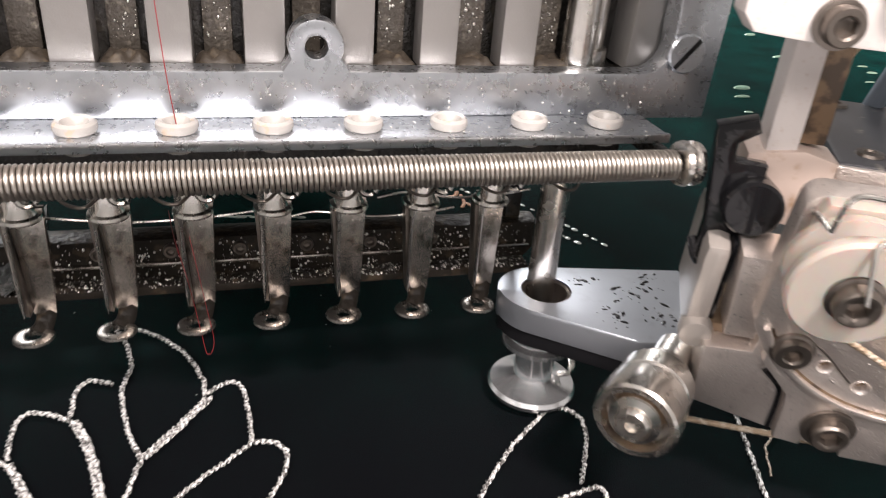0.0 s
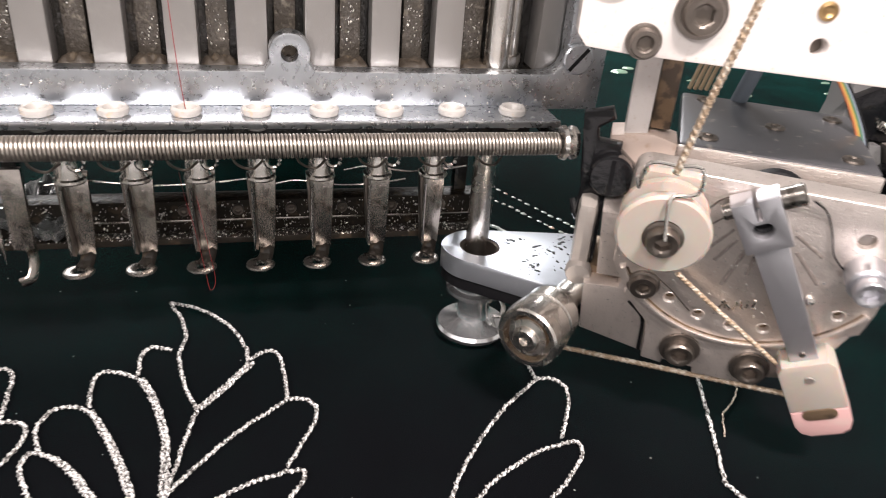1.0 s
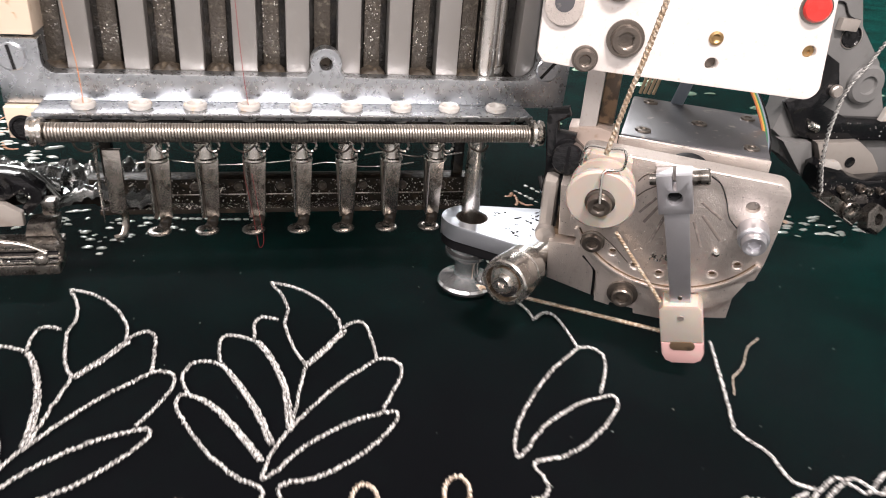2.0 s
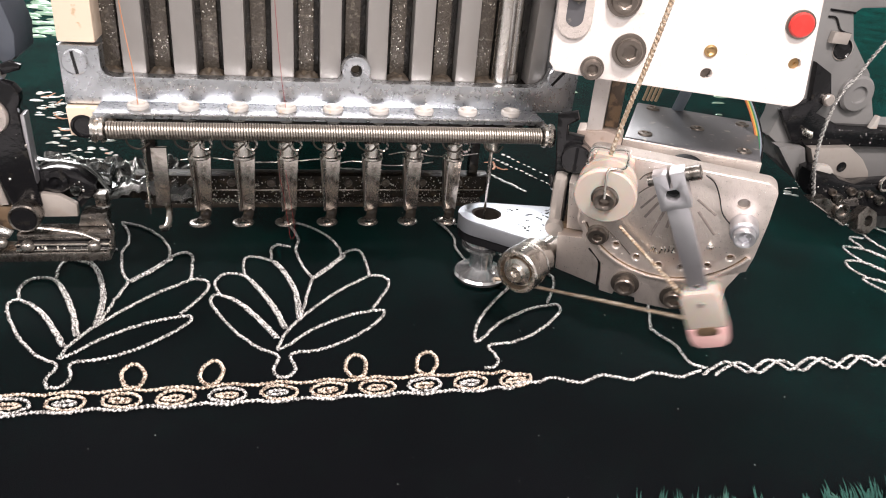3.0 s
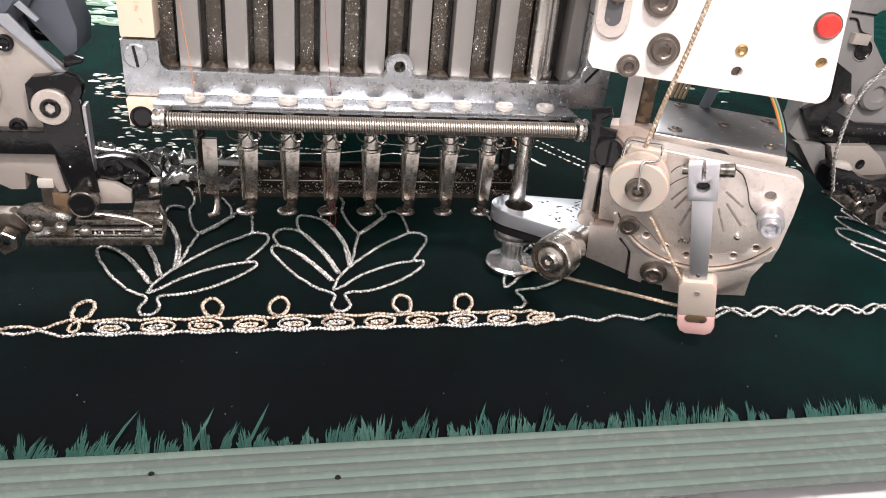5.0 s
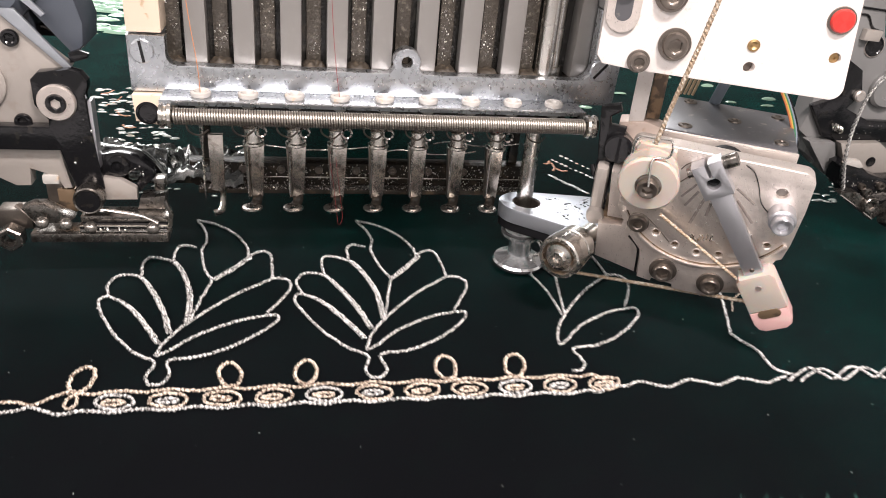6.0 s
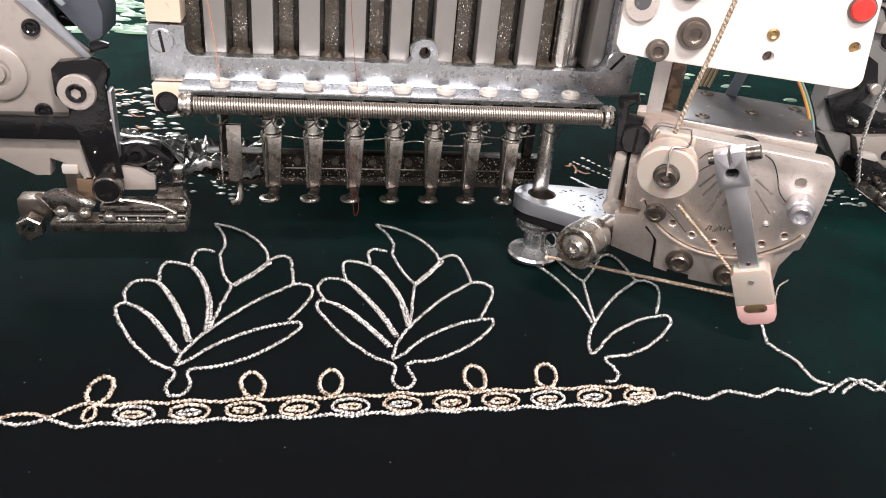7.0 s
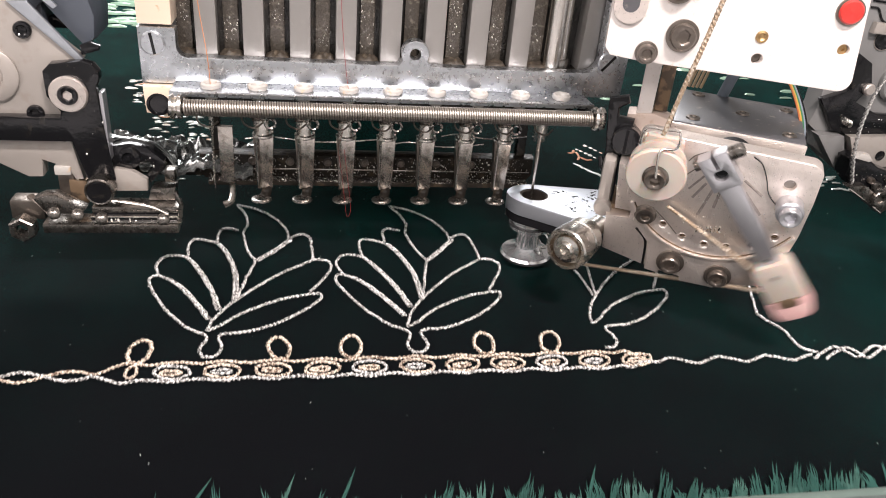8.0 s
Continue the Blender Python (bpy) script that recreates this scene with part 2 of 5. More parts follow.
def curve(points, step):
    """Even points along a smooth line through the control points."""
    pts = [Vector(p) for p in points]
    dense = []
    ext = [2 * pts[0] - pts[1], *pts, 2 * pts[-1] - pts[-2]]
    for p0, p1, p2, p3 in zip(ext, ext[1:], ext[2:], ext[3:]):
        for k in range(16):
            t = k / 16
            dense.append(0.5 * (2 * p1 + (p2 - p0) * t + (2 * p0 - 5 * p1 + 4 * p2 - p3) * t * t + (3 * p1 - p0 - 3 * p2 + p3) * t ** 3))
    dense.append(pts[-1])
    out, left = [dense[0]], step
    for a, b in zip(dense, dense[1:]):
        d = (b - a).length
        while d >= left > 0:
            a = a.lerp(b, left / d)
            out.append(a)
            d = (b - a).length
            left = step
        left -= d
    if (out[-1] - dense[-1]).length > step * 0.3:
        out.append(dense[-1])
    return out


def sweep(points, wide, thin=None, twist=0.0, sides=8, bm=None, start=0.0):
    """A tube along points; an oval section that turns once every twist millimetres looks like twisted yarn."""
    thin = thin or wide
    own = bmesh.new() if bm is None else bm
    last, turn, ref = None, start, None
    n = len(points)
    for k, p in enumerate(points):
        d = (points[min(k + 1, n - 1)] - points[max(k - 1, 0)]).normalized()
        ref = Vector((0, 0, 1)) if ref is None else ref
        side = d.cross(ref)
        side = side.normalized() if side.length > 1e-3 else d.orthogonal().normalized()
        up = side.cross(d)
        if abs(d.z) > 0.6:
            ref = up
        if twist and k:
            turn += 2 * math.pi * (p - points[k - 1]).length / twist
        c, s = math.cos(turn), math.sin(turn)
        ring = []
        for j in range(sides):
            a = 2 * math.pi * j / sides
            x, y = wide * math.cos(a), thin * math.sin(a)
            ring.append(own.verts.new(p + side * (x * c - y * s) + up * (x * s + y * c)))
        if last:
            for j in range(sides):
                own.faces.new((last[j], last[(j + 1) % sides], ring[(j + 1) % sides], ring[j]))
        else:
            own.faces.new(ring)
        last = ring
    own.faces.new(last)
    return own


FRONT = pose(0, 0, 0, 90, 0, 0)  # turns +z of a lathe towards -y


def at_mm(x, y, z, m=None):
    return Matrix.Translation((x, y, z)) @ (m or Matrix.Identity(4))


def socket_bolt(r, h, rec):
    return lathe([(r * 0.96, 0), (r, 0.3), (r, h - 0.5), (r * 0.9, h), (rec * 1.25, h), (rec * 1.1, h - 0.3), (rec * 1.1, h - h * 0.6), (0.001, h - h * 0.7)], 24, hexed=(5, 6))


def slotted_screw(r, h):
    own = lathe([(r, 0), (r, h - 0.4), (r - 0.4, h), (0.001, h)], 28)
    return own


# ---- unseen room round the machine, pale to bounce and reflect light ----
def room():
    bm = bmesh.new()
    for spec in ((-2600, -2500, -2500, 3500, -800, 2600), (2500, 2600, -2500, 3500, -800, 2600), (-2600, 2600, 3500, 3600, -800, 2600), (-2600, 2600, -2600, -2500, -800, 2600)):
        block(*spec, bevel=0, bm=bm)
    tagged(part("wall_bounce", bm, BOUNCEPAINT), "unseen pale walls added round the machine to bounce light", "wall", kind="structure")
    tagged(part("floor", block(-2600, 2600, -2600, 3600, -900, -800, 0), TABLE), "plain grey workshop floor below the machine table", "floor", kind="structure")
    tagged(part("ceiling", block(-2600, 2600, -2600, 3600, 2600, 2700, 0), BOUNCEPAINT), "unseen pale ceiling added to bounce light", "ceiling", kind="structure")


room()
table = thing("machine_table", "grey laminate machine table under the stretched fabric", "table")
part("tabletop", block(-1400, 1400, -420, 1500, -40, -9, 3), TABLE, table)
for lx in (-1320, 1320):
    for ly in (-340, 1420):
        part("table_leg", block(lx - 30, lx + 30, ly - 30, ly + 30, -800, -40.2, 3), GREYCAST, table)


# ---- embroidered fabric ----
fabric = thing("embroidered_fabric", "dark bottle-green velvet stretched flat with silver cord embroidery", "fabric")
cloth_bm = bmesh.new()
bmesh.ops.create_grid(cloth_bm, x_segments=120, y_segments=90, size=0.5)
for v in cloth_bm.verts:
    v.co.x, v.co.y = v.co.x * 1900, -164 + (v.co.y + 0.5) * 1300
    v.co.z = 0.25 * noise.noise(v.co * 0.02) - 0.3
made = bmesh.ops.extrude_face_region(cloth_bm, geom=cloth_bm.faces[:])
for v in (g for g in made["geom"] if isinstance(g, bmesh.types.BMVert)):
    v.co.z -= 1.2
part("velvet_sheet", cloth_bm, VELVET, fabric, "dark bottle-green velvet")

LIFT = 0.55
PERIOD = 71.6
# Leaf motif, relative to its foot at (-68, -76)
MOTIF = {
    "stem": [(0, -13), (-1.6, -9), (0, -1.5), (-6.7, 3.9), (-15.6, 14.9), (-22.8, 28.6), (-25.8, 37), (-24, 40.5), (-20, 38.6), (-14.5, 33), (-7.6, 22), (-1, 9.7)],
    "leaf_low": [(-22.7, 40.7), (-25, 48.4), (-23.3, 55), (-19.5, 56.7), (-14, 54.6), (-8.7, 45), (-2.3, 29.8), (1.8, 15.9)],
    "leaf_mid_out": [(-13.8, 55.9), (-14.7, 65.8), (-12.9, 70.7), (-8.6, 70), (-3.1, 66.8)],
    "leaf_mid_in": [(-3.1, 66.8), (1.6, 56.7), (5.9, 40.5), (7.1, 22.3)],
    "hook": [(-3.2, 68.3), (-3.5, 76.5), (-1.8, 80.6), (1.2, 80.6), (4.8, 79)],
    "flame_out": [(2.2, 104.9), (11.6, 100.2), (20.8, 89.7), (25.7, 78.1), (26.4, 71.2)],
    "flame_in": [(2.2, 104.9), (6.2, 95.1), (8.2, 85), (7.1, 75.5), (10, 60.6), (13.4, 52)],
    "vein_up": [(13.4, 52), (19.9, 60.2), (26.8, 70.3)],
    "vein_down": [(13.4, 52), (10.6, 36.5), (8, 21.1)],
    "leaf_right": [(26.9, 71.8), (31.6, 75.4), (35.2, 73.1), (36.6, 62.4), (36.9, 52.9)],
    "leaf_right_in": [(36.9, 52.4), (24.8, 42.1), (15.1, 31.3), (6.1, 19), (1.4, 9.5), (-0.2, 2.4)],
    "leaf_side": [(36.9, 52.9), (41.6, 52.2), (44.4, 47.9), (42.5, 40), (36, 27.7)],
    "leaf_foot_in": [(35.8, 25.8), (25.2, 22.4), (12.3, 14.2), (3.8, 5.2), (0.1, 2.4)],
    "leaf_foot": [(35.8, 25.8), (39.8, 25.6), (38.7, 20.5), (30.9, 11.9), (21.9, 5), (13.3, 1.1), (4.5, -0.5), (5.8, -8.6), (3.6, -13.1), (0, -13.3)],
}
DOUBLED = ("stem", "leaf_low", "leaf_mid_in", "vein_up")


def cord_line(name, pts, mat, label="", step=0.45, wide=0.7, thin=0.38, wobble=0.38):
    line = curve([(x, y, LIFT) for x, y in pts], step)
    for k, p in enumerate(line):
        p.x += wobble * (noise.noise(p * 0.7) + 0.7 * noise.noise(p * 2.1))
        p.y += wobble * (noise.noise(p * 0.7 + Vector((9, 3, 1))) + 0.7 * noise.noise(p * 2.1 + Vector((4, 1, 7))))
    return part(name, sweep(line, wide, thin, 3.3), mat, fabric, label, crease=80)


def motif(dx, skip=(), name="leaf_cord"):
    for key, pts in MOTIF.items():
        if key in skip:
            continue
        mat = CORD
        moved = [(x - 68 + dx, y - 76) for x, y in pts]
        cord_line(name, moved, mat)
        if key in DOUBLED:
            back = moved[-4:] if key in ("stem", "leaf_low") else moved
            cord_line(name, [(x + 1.1, y - 0.2) for x, y in back], mat)


# Parts of the third motif laid while the clip runs: line, first and last second
LAID = [
    ("leaf_right", True, 0.0, 0.45),
    ("flame_out", True, 0.5, 1.75),
    ("flame_in", False, 1.75, 2.95),
    ("vein_up", False, 2.95, 3.45),
    ("vein_down", False, 3.9, 5.0),
    ("leaf_mid_in", True, 5.1, 6.0),
    ("hook", False, 6.05, 6.35),
    ("leaf_mid_out", True, 6.9, 7.75),
]
motif(0)
motif(-PERIOD)
motif(290)
motif(PERIOD, [k for k, *_ in LAID] + ["leaf_low", "stem"])

laid_pieces = []
for key, reverse, t0, t1 in LAID:
    pts = [(x - 68 + PERIOD, y - 76, LIFT) for x, y in MOTIF[key]]
    line = curve(pts[::-1] if reverse else pts, 0.55)
    count = max(2, round(len(line) * 0.55 / 5))
    for n in range(count):
        a, b = len(line) * n // count, len(line) * (n + 1) // count + 1
        ob = part("laid_cord", sweep(line[a:b], 0.7, 0.38, 3.3, start=2 * math.pi * a * 0.55 / 3.3), CORD, fabric, crease=80)
        laid_pieces.append((ob, t0 + (t1 - t0) * (n + 1) / count))

# Chain border: two waving strands with a coiled link every 16 mm, and small loops above it
CHAIN_Y = -96.8
rng = random.Random(4)
x = -148.2
links = 0
while x < 14:
    lean = rng.uniform(-0.12, 0.12)
    for rx, ry, dy, dx in ((5.7, 3.5, -0.3, 0.0), (3.3, 1.0, -0.6, -0.3)):
        ring = []
        for k in range(-100, 262, 30):
            a = radians(k)
            ring.append((x + dx + rx * math.cos(a) + rng.uniform(-0.25, 0.25), CHAIN_Y + dy + ry * math.sin(a) + lean * rx * math.cos(a) + rng.uniform(-0.25, 0.25)))
        cord_line("chain_link", ring, GOLDCORD if (links * 3 + (rx < 5)) % 4 else CORD, wide=0.68, thin=0.4)
    links += 1
    x += 16.1
for sign in (1, -1):
    pts = []
    for k in range(45):
        px = -163.5 + k * 4.03
        pts.append((px, CHAIN_Y + sign * (4.5 + 0.6 * math.cos(2 * math.pi * (px + 148.2) / 16.1))))
    pts = [p for p in pts if p[0] < 10] + [(13, CHAIN_Y + sign * 2.5), (17, CHAIN_Y - 1.4)]
    cord_line("chain_strand", [(-171.5, CHAIN_Y - 0.8 + sign * 0.5)] + pts, GOLDCORD if sign > 0 else CORD)
cord_line("chain_link", [(-161 + 1.7 * math.cos(radians(k)), -96.4 + 3.0 * math.sin(radians(k))) for k in range(-80, 282, 30)], GOLDCORD, wide=0.66)
for lx, lean in ((-160.6, 0.04), (-113.5, -0.16), (-90, 0.05), (-42, 0.05), (-18, 0.2)):
    cord_line("chain_loop", [(lx + 3.6 * math.cos(a) + lean * 6 * (1 + math.sin(a)), -85.2 + 6.5 * math.sin(a)) for a in (radians(k) for k in range(-110, 262, 30))], GOLDCORD, wide=0.85)
# Waving tail, then two strands crossing
cord_line("wave_tail", [(16.5, -98.8)] + [(20.8 + k * 4.8, -98.6 + 1.7 * math.sin(k * 2 * math.pi / 4)) for k in range(14)], CORD)
for ph, off in ((0, 0), (4.5, -0.7)):
    saw = []
    for k in range(10):
        saw += [(82.5 + ph + k * 18, -99.6 + off), (90 + ph + k * 18, -95.2 + off), (95.5 + ph + k * 18, -92.9 + off), (98.5 + ph + k * 18, -96.5 + off)]
    cord_line("wave_cord", saw, CORD)
    cord_line("wave_cord", [(-172 - k * 4.6, -97.5 + (2.4 if ph else -2.4) * math.sin(k * math.pi / 3.2)) for k in range(16)], GOLDCORD if ph else CORD)
cord_line("loose_end", [(92, -24), (88, -36), (83, -50), (77, -66), (76, -71), (80.5, -81), (81, -92), (86, -96)], CORD, wide=0.7, thin=0.45)
cord_line("loose_thread", [(112, -24), (104, -30), (97, -39), (89, -46), (85, -54)], GOLDCORD, wide=0.35, thin=0.25)

for px, py in ((-122.9, -172.1), (-71.5, -177.8)):
    part("lint_speck", lathe([(0.9, 0), (0.8, 0.4), (0.001, 0.6)], 10, m=at_mm(px, py, 1.6)), RUBBER, fabric, "dark lint speck")

# Finished embroidery behind the heads: pearly sequin stitches


def dome(bm, m, sides=7):
    """A small low dome under the pose m."""
    top = bm.verts.new(m @ Vector((0, 0, 1)))
    rings = []
    for r, h in ((1, 0), (0.72, 0.68)):
        rings.append([bm.verts.new(m @ Vector((r * math.cos(2 * math.pi * k / sides), r * math.sin(2 * math.pi * k / sides), h))) for k in range(sides)])
    for k in range(sides):
        j = (k + 1) % sides
        bm.faces.new((rings[0][k], rings[0][j], rings[1][j], rings[1][k]))
        bm.faces.new((rings[1][k], rings[1][j], top))


def sequin(bm, sx, sy, r, ang, z=0.0, flat=0.42):
    dome(bm, at_mm(sx, sy, z) @ Matrix.Rotation(ang, 4, "Z") @ Matrix.Rotation(rng.uniform(-0.25, 0.25), 4, "X") @ Matrix.Diagonal((r, r * flat, r * 0.25, 1)), 9)


bm = bmesh.new()
for k in range(120):
    u = rng.random()
    sequin(bm, -150 - 62 * u + rng.uniform(-16, 18), 62 + 160 * u + rng.uniform(-10, 10), rng.uniform(1.5, 3.6) * (0.7 + 0.5 * u), rng.uniform(-0.4, 0.4), flat=0.36)
for x0, y0, x1, y1 in ((56, 112, 86, 62), (64, 118, 96, 60), (48, 88, 62, 64), (-40, 96, -10, 92), (-120, 88, -70, 84)):
    for k in range(16):
        sequin(bm, x0 + (x1 - x0) * k / 15 + rng.uniform(-0.5, 0.5), y0 + (y1 - y0) * k / 15 + rng.uniform(-0.6, 0.6), rng.uniform(1.1, 1.7), math.atan2(y1 - y0, x1 - x0), flat=0.7)
for k in range(34):
    sequin(bm, -122 + rng.uniform(-22, 22), 74 + rng.gauss(0, 9), rng.uniform(0.7, 2.2), rng.uniform(-0.4, 0.4), flat=0.45)
for k in range(46):
    sequin(bm, 150 + rng.uniform(0, 90), 55 + rng.uniform(0, 24), rng.uniform(1.4, 3.2), rng.uniform(-0.5, 0.5))
tagged(part("sequin_stitches", bm, PEARL, fabric, "pearly sequin stitches scattered on the velvet"), kind="stuff")
bm = bmesh.new()
for k in range(70):
    sequin(bm, -315 + rng.uniform(0, 90), 366 + rng.uniform(0, 150), rng.uniform(6, 13), rng.uniform(-0.15, 0.15), flat=0.34)
for k in range(60):
    sequin(bm, 20 + rng.uniform(0, 420), 200 + rng.uniform(0, 330), rng.uniform(3, 8), rng.uniform(-0.2, 0.2))
tagged(part("finished_sequin", bm, PALEGREEN, fabric, "pale green sequin rows on the finished cloth"), kind="stuff")

bm = bmesh.new()
for x0, y0, turn, reach in ((-206, 196, 0.6, 9), (-198, 172, -0.7, 10), (-190, 150, -0.5, 7), (-214, 214, 0.2, 6), (54, 100, 0.8, 5), (57, 95, -0.6, 5), (52, 106, 0.1, 4)):
    for k in range(6):
        a = turn + 0.12 * k
        sequin(bm, x0 + reach * (k / 5 - 0.5) * math.cos(a), y0 + reach * 2.4 * (k / 5 - 0.5) * math.sin(a), 1.3, a, flat=0.6)
tagged(part("orange_sequins", bm, ORANGEBEAD, fabric, "small orange sequin sprigs on the velvet"), kind="stuff")

bm = bmesh.new()
for k in range(130):
    r = rng.uniform(0.07, 0.17)
    dome(bm, at_mm(rng.uniform(-230, 260), rng.uniform(-158, 60), -0.25) @ Matrix.Rotation(rng.uniform(0, 3), 4, "Z") @ Matrix.Diagonal((r * rng.uniform(1, 2.5), r, r, 1)), 6)
tagged(part("lint_dust", bm, PEARL, fabric, "pale lint specks on the velvet"), kind="stuff")

# Front edge: ribbed selvedge and frayed pile
for k in range(10):
    y0 = -164.6 - k * 2.9
    line = [Vector((-900 + q * 15, y0 + 0.35 * noise.noise(Vector((q * 0.3, k, 0))), 0.9 + 0.3 * noise.noise(Vector((q * 0.2, k, 5))))) for q in range(121)]
    part("selvedge_rib", sweep(line, 1.7, 0.9, sides=10), MAUVE if k % 2 else SELVEDGE, fabric, "mauve-grey selvedge rib" if k % 2 else "pale green selvedge rib")
bm = bmesh.new()
def strand(x0, y0, tip, wide):
    """A thin pile strand with a triangular section."""
    a, b, c = (bm.verts.new(q) for q in ((x0 - wide, y0, 0.2), (x0 + wide, y0, 0.2), (x0, y0 - wide, 0.9)))
    mid = Vector((x0, y0, 0.4)).lerp(tip, 0.6) + Vector((rng.uniform(-0.5, 0.5), 0, rng.uniform(0.0, 0.8)))
    d, e, f = (bm.verts.new(mid + Vector(q)) for q in ((-wide * 0.8, 0, 0), (wide * 0.8, 0, 0), (0, -wide * 0.5, wide * 0.8)))
    g = bm.verts.new(tip)
    for u, v, w, z in ((a, b, e, d), (b, c, f, e), (c, a, d, f)):
        bm.faces.new((u, v, w, z))
    for u, v in ((d, e), (e, f), (f, d)):
        bm.faces.new((u, v, g))


cx = -420.0
while cx < 420:
    low = noise.noise(Vector((cx * 0.02, 3, 2)))
    tall = rng.uniform(5, 15) * (0.95 + 0.6 * low)
    spread = rng.uniform(0.8, 3.4)
    lean = rng.uniform(-0.2, 0.4)
    y0 = -162.5
    for n in range(rng.randrange(14, 30)):
        bx = cx + rng.uniform(-spread, spread)
        part_way = rng.uniform(0.35, 1.0)
        part_way *= 1 - 0.55 * (abs(bx - cx) / spread) ** 1.5
        hx = bx + lean * tall * part_way + rng.uniform(-0.9, 0.9)
        strand(bx, y0 + rng.uniform(-1, 1), Vector((hx, y0 + tall * part_way * 0.75, 0.5 + tall * part_way * 0.35)), rng.uniform(0.12, 0.32))
    if rng.random() < 0.09:
        reach = rng.uniform(10, 17)
        strand(cx, y0, Vector((cx + reach * rng.uniform(0.3, 0.7), y0 + reach, 2 + reach * 0.25)), 0.6)
    cx += rng.uniform(2.0, 6.2) * (1.6 if low < -0.15 else 1)
tagged(part("fringe_rest", bm, FRAY, fabric, "frayed lighter green pile along the cut edge", crease=5), kind="stuff")


# ---- embroidery head ----
embroidery_head = thing("embroidery_head", "nine-needle embroidery machine head of oily bare steel", "machine head")
bar_outline = [(-151, 76), (27, 76), (28, 112), (16.5, 112), (16.5, 95)] + arc(11, 91, 5.5, 0, -90, 5)
bar_outline += [(-48.6, 85.5)] + arc(-54.7, 89.8, 5.0, -25, 205, 14) + [(-60.8, 85.5)]
bar_outline += arc(-135, 89, 3.5, -90, -180, 4) + [(-138.5, 95.5), (-151, 95.5)]
part("face_bar", prism(bar_outline, -9, -3.5, 0.5, holes=[(-54.7, 89.8, 2.0)]), BARMETAL, embroidery_head, "bright plated face bar with a lug")
part("side_plate", block(-151, -139.5, -8, 8, 96.2, 190, 0.6), BEIGE, embroidery_head, "cream painted side plate")
part("lower_cheek", prism([(-150, 66)] + arc(-141, 68.5, 4, -90, 0, 4) + [(-136, 75.5), (-150.5, 75.5)], -12, -2, 0.5), BEIGE, embroidery_head, "cream painted cheek plate")
part("cheek_hole", lathe([(3.9, 0), (4.1, 0.5), (3.2, 0.7), (2.6, -1.0), (0.001, -1.4)], 24, m=at_mm(-145.6, -12.1, 69.3, FRONT)), BLACK, embroidery_head)
part("right_column", prism([(17, 112.4), (28, 112.4), (30, 190), (13.5, 190)], -8.5, 16, 0.6), GREYCAST, embroidery_head, "grey cast right column")
part("recess_panel", block(-139, 17, 6, 14, 78, 190, 0), RECESS, embroidery_head, "dark oily recess between the slats")
part("recess_floor", block(-139, 16.4, -3.4, 5.9, 80, 84.5, 0.3), OILY, embroidery_head)
part("recess_cheek", prism([(10, 84.8), (16.4, 84.8), (16.4, 190), (12.5, 190)], -3, 8.6, 0.4), SLAT, embroidery_head)
# Unseen body, added to keep the back lamp off the cloth under the head
part("back_light_block", block(-124, 6, 14.5, 430, 84, 200, 4), GREYCAST, embroidery_head, "unseen machine arm body added to block light from behind")
part("top_cover", block(-151, 30, -12, 14, 190.5, 205, 1), GREYCAST, embroidery_head)
part("back_housing", block(-150, 28, 14.3, 60, 82, 190, 1.5), GREYCAST, embroidery_head)
for k in range(8):
    cx = -14.2 - 16.4 * k
    part("needle_slat", block(cx - 3.7, cx + 3.7, -3.2, 3.5, 84.6, 188, 0.5), SLAT, embroidery_head, "satin steel guide slat")
LINT = material("brown_lint", (0.03, 0.023, 0.016), 0.6, 0.0, (0.06, 0.046, 0.03), 0.3, 300, 1.0, bump_scale=500)
for k in range(9):
    part("needle_case", block(-8.8 - 16.4 * k, -3.4 - 16.4 * k, 3.6, 5.9, 84.6, 188, 0.5), NEEDLECASE, embroidery_head, "oil-speckled brown needle case")
for k in range(9):
    cx = -6.0 - 16.4 * k
    heap = bmesh.new()
    bmesh.ops.create_grid(heap, x_segments=16, y_segments=12, size=0.5)
    for v in heap.verts:
        edge = max(0, 1 - (2 * v.co.x) ** 4) * max(0, 1 - (2 * v.co.y) ** 4)
        v.co = Vector((cx + v.co.x * 8.8, 1.6 + v.co.y * 8.4, 84.4 + edge * (1.6 + 1.5 * noise.noise(Vector((v.co.x * 5 + k, v.co.y * 5, 1))))))
    part("lint", heap, LINT, embroidery_head, "brown oily lint", crease=80)
lip = bmesh.new()
block(-140, 12, -21.6, -9.2, 75.9, 77.0, 0.3, lip)
block(-140, 12, -22.2, -21.0, 75.5, 77.4, 0.4, lip)
part("thread_lip", lip, BARMETAL, embroidery_head, "bright bent thread lip")
for k in range(9):
    ex = 1.0 - 16.0 * k
    part("eyelet", lathe([(1.3, -3.6), (2.3, -3.6), (2.6, -1.2), (2.6, 0), (3.3, 0.1), (3.6, 0.8), (3.5, 1.6), (3.0, 2.1), (2.3, 1.9), (1.5, 0.6), (1.3, -3.6)], 22, m=at_mm(ex, -15.4, 77.0)), CERAMIC, embroidery_head, "white ceramic thread eyelet")
for sx, sz in ((-146.1, 90.2), (19.3, 89.8)):
    screw = part("slotted_screw", slotted_screw(4.1, 1.3), BARMETAL, embroidery_head, at=Matrix.Translation((sx * MM, -9.05 * MM, sz * MM)) @ FRONT)
    part("slot", block(-0.5, 0.5, -3.7, 3.7, 1.2, 1.42, 0), BLACK, screw, at=pose(0, 0, 0, 0, 0, 8 if sx < 0 else -40))
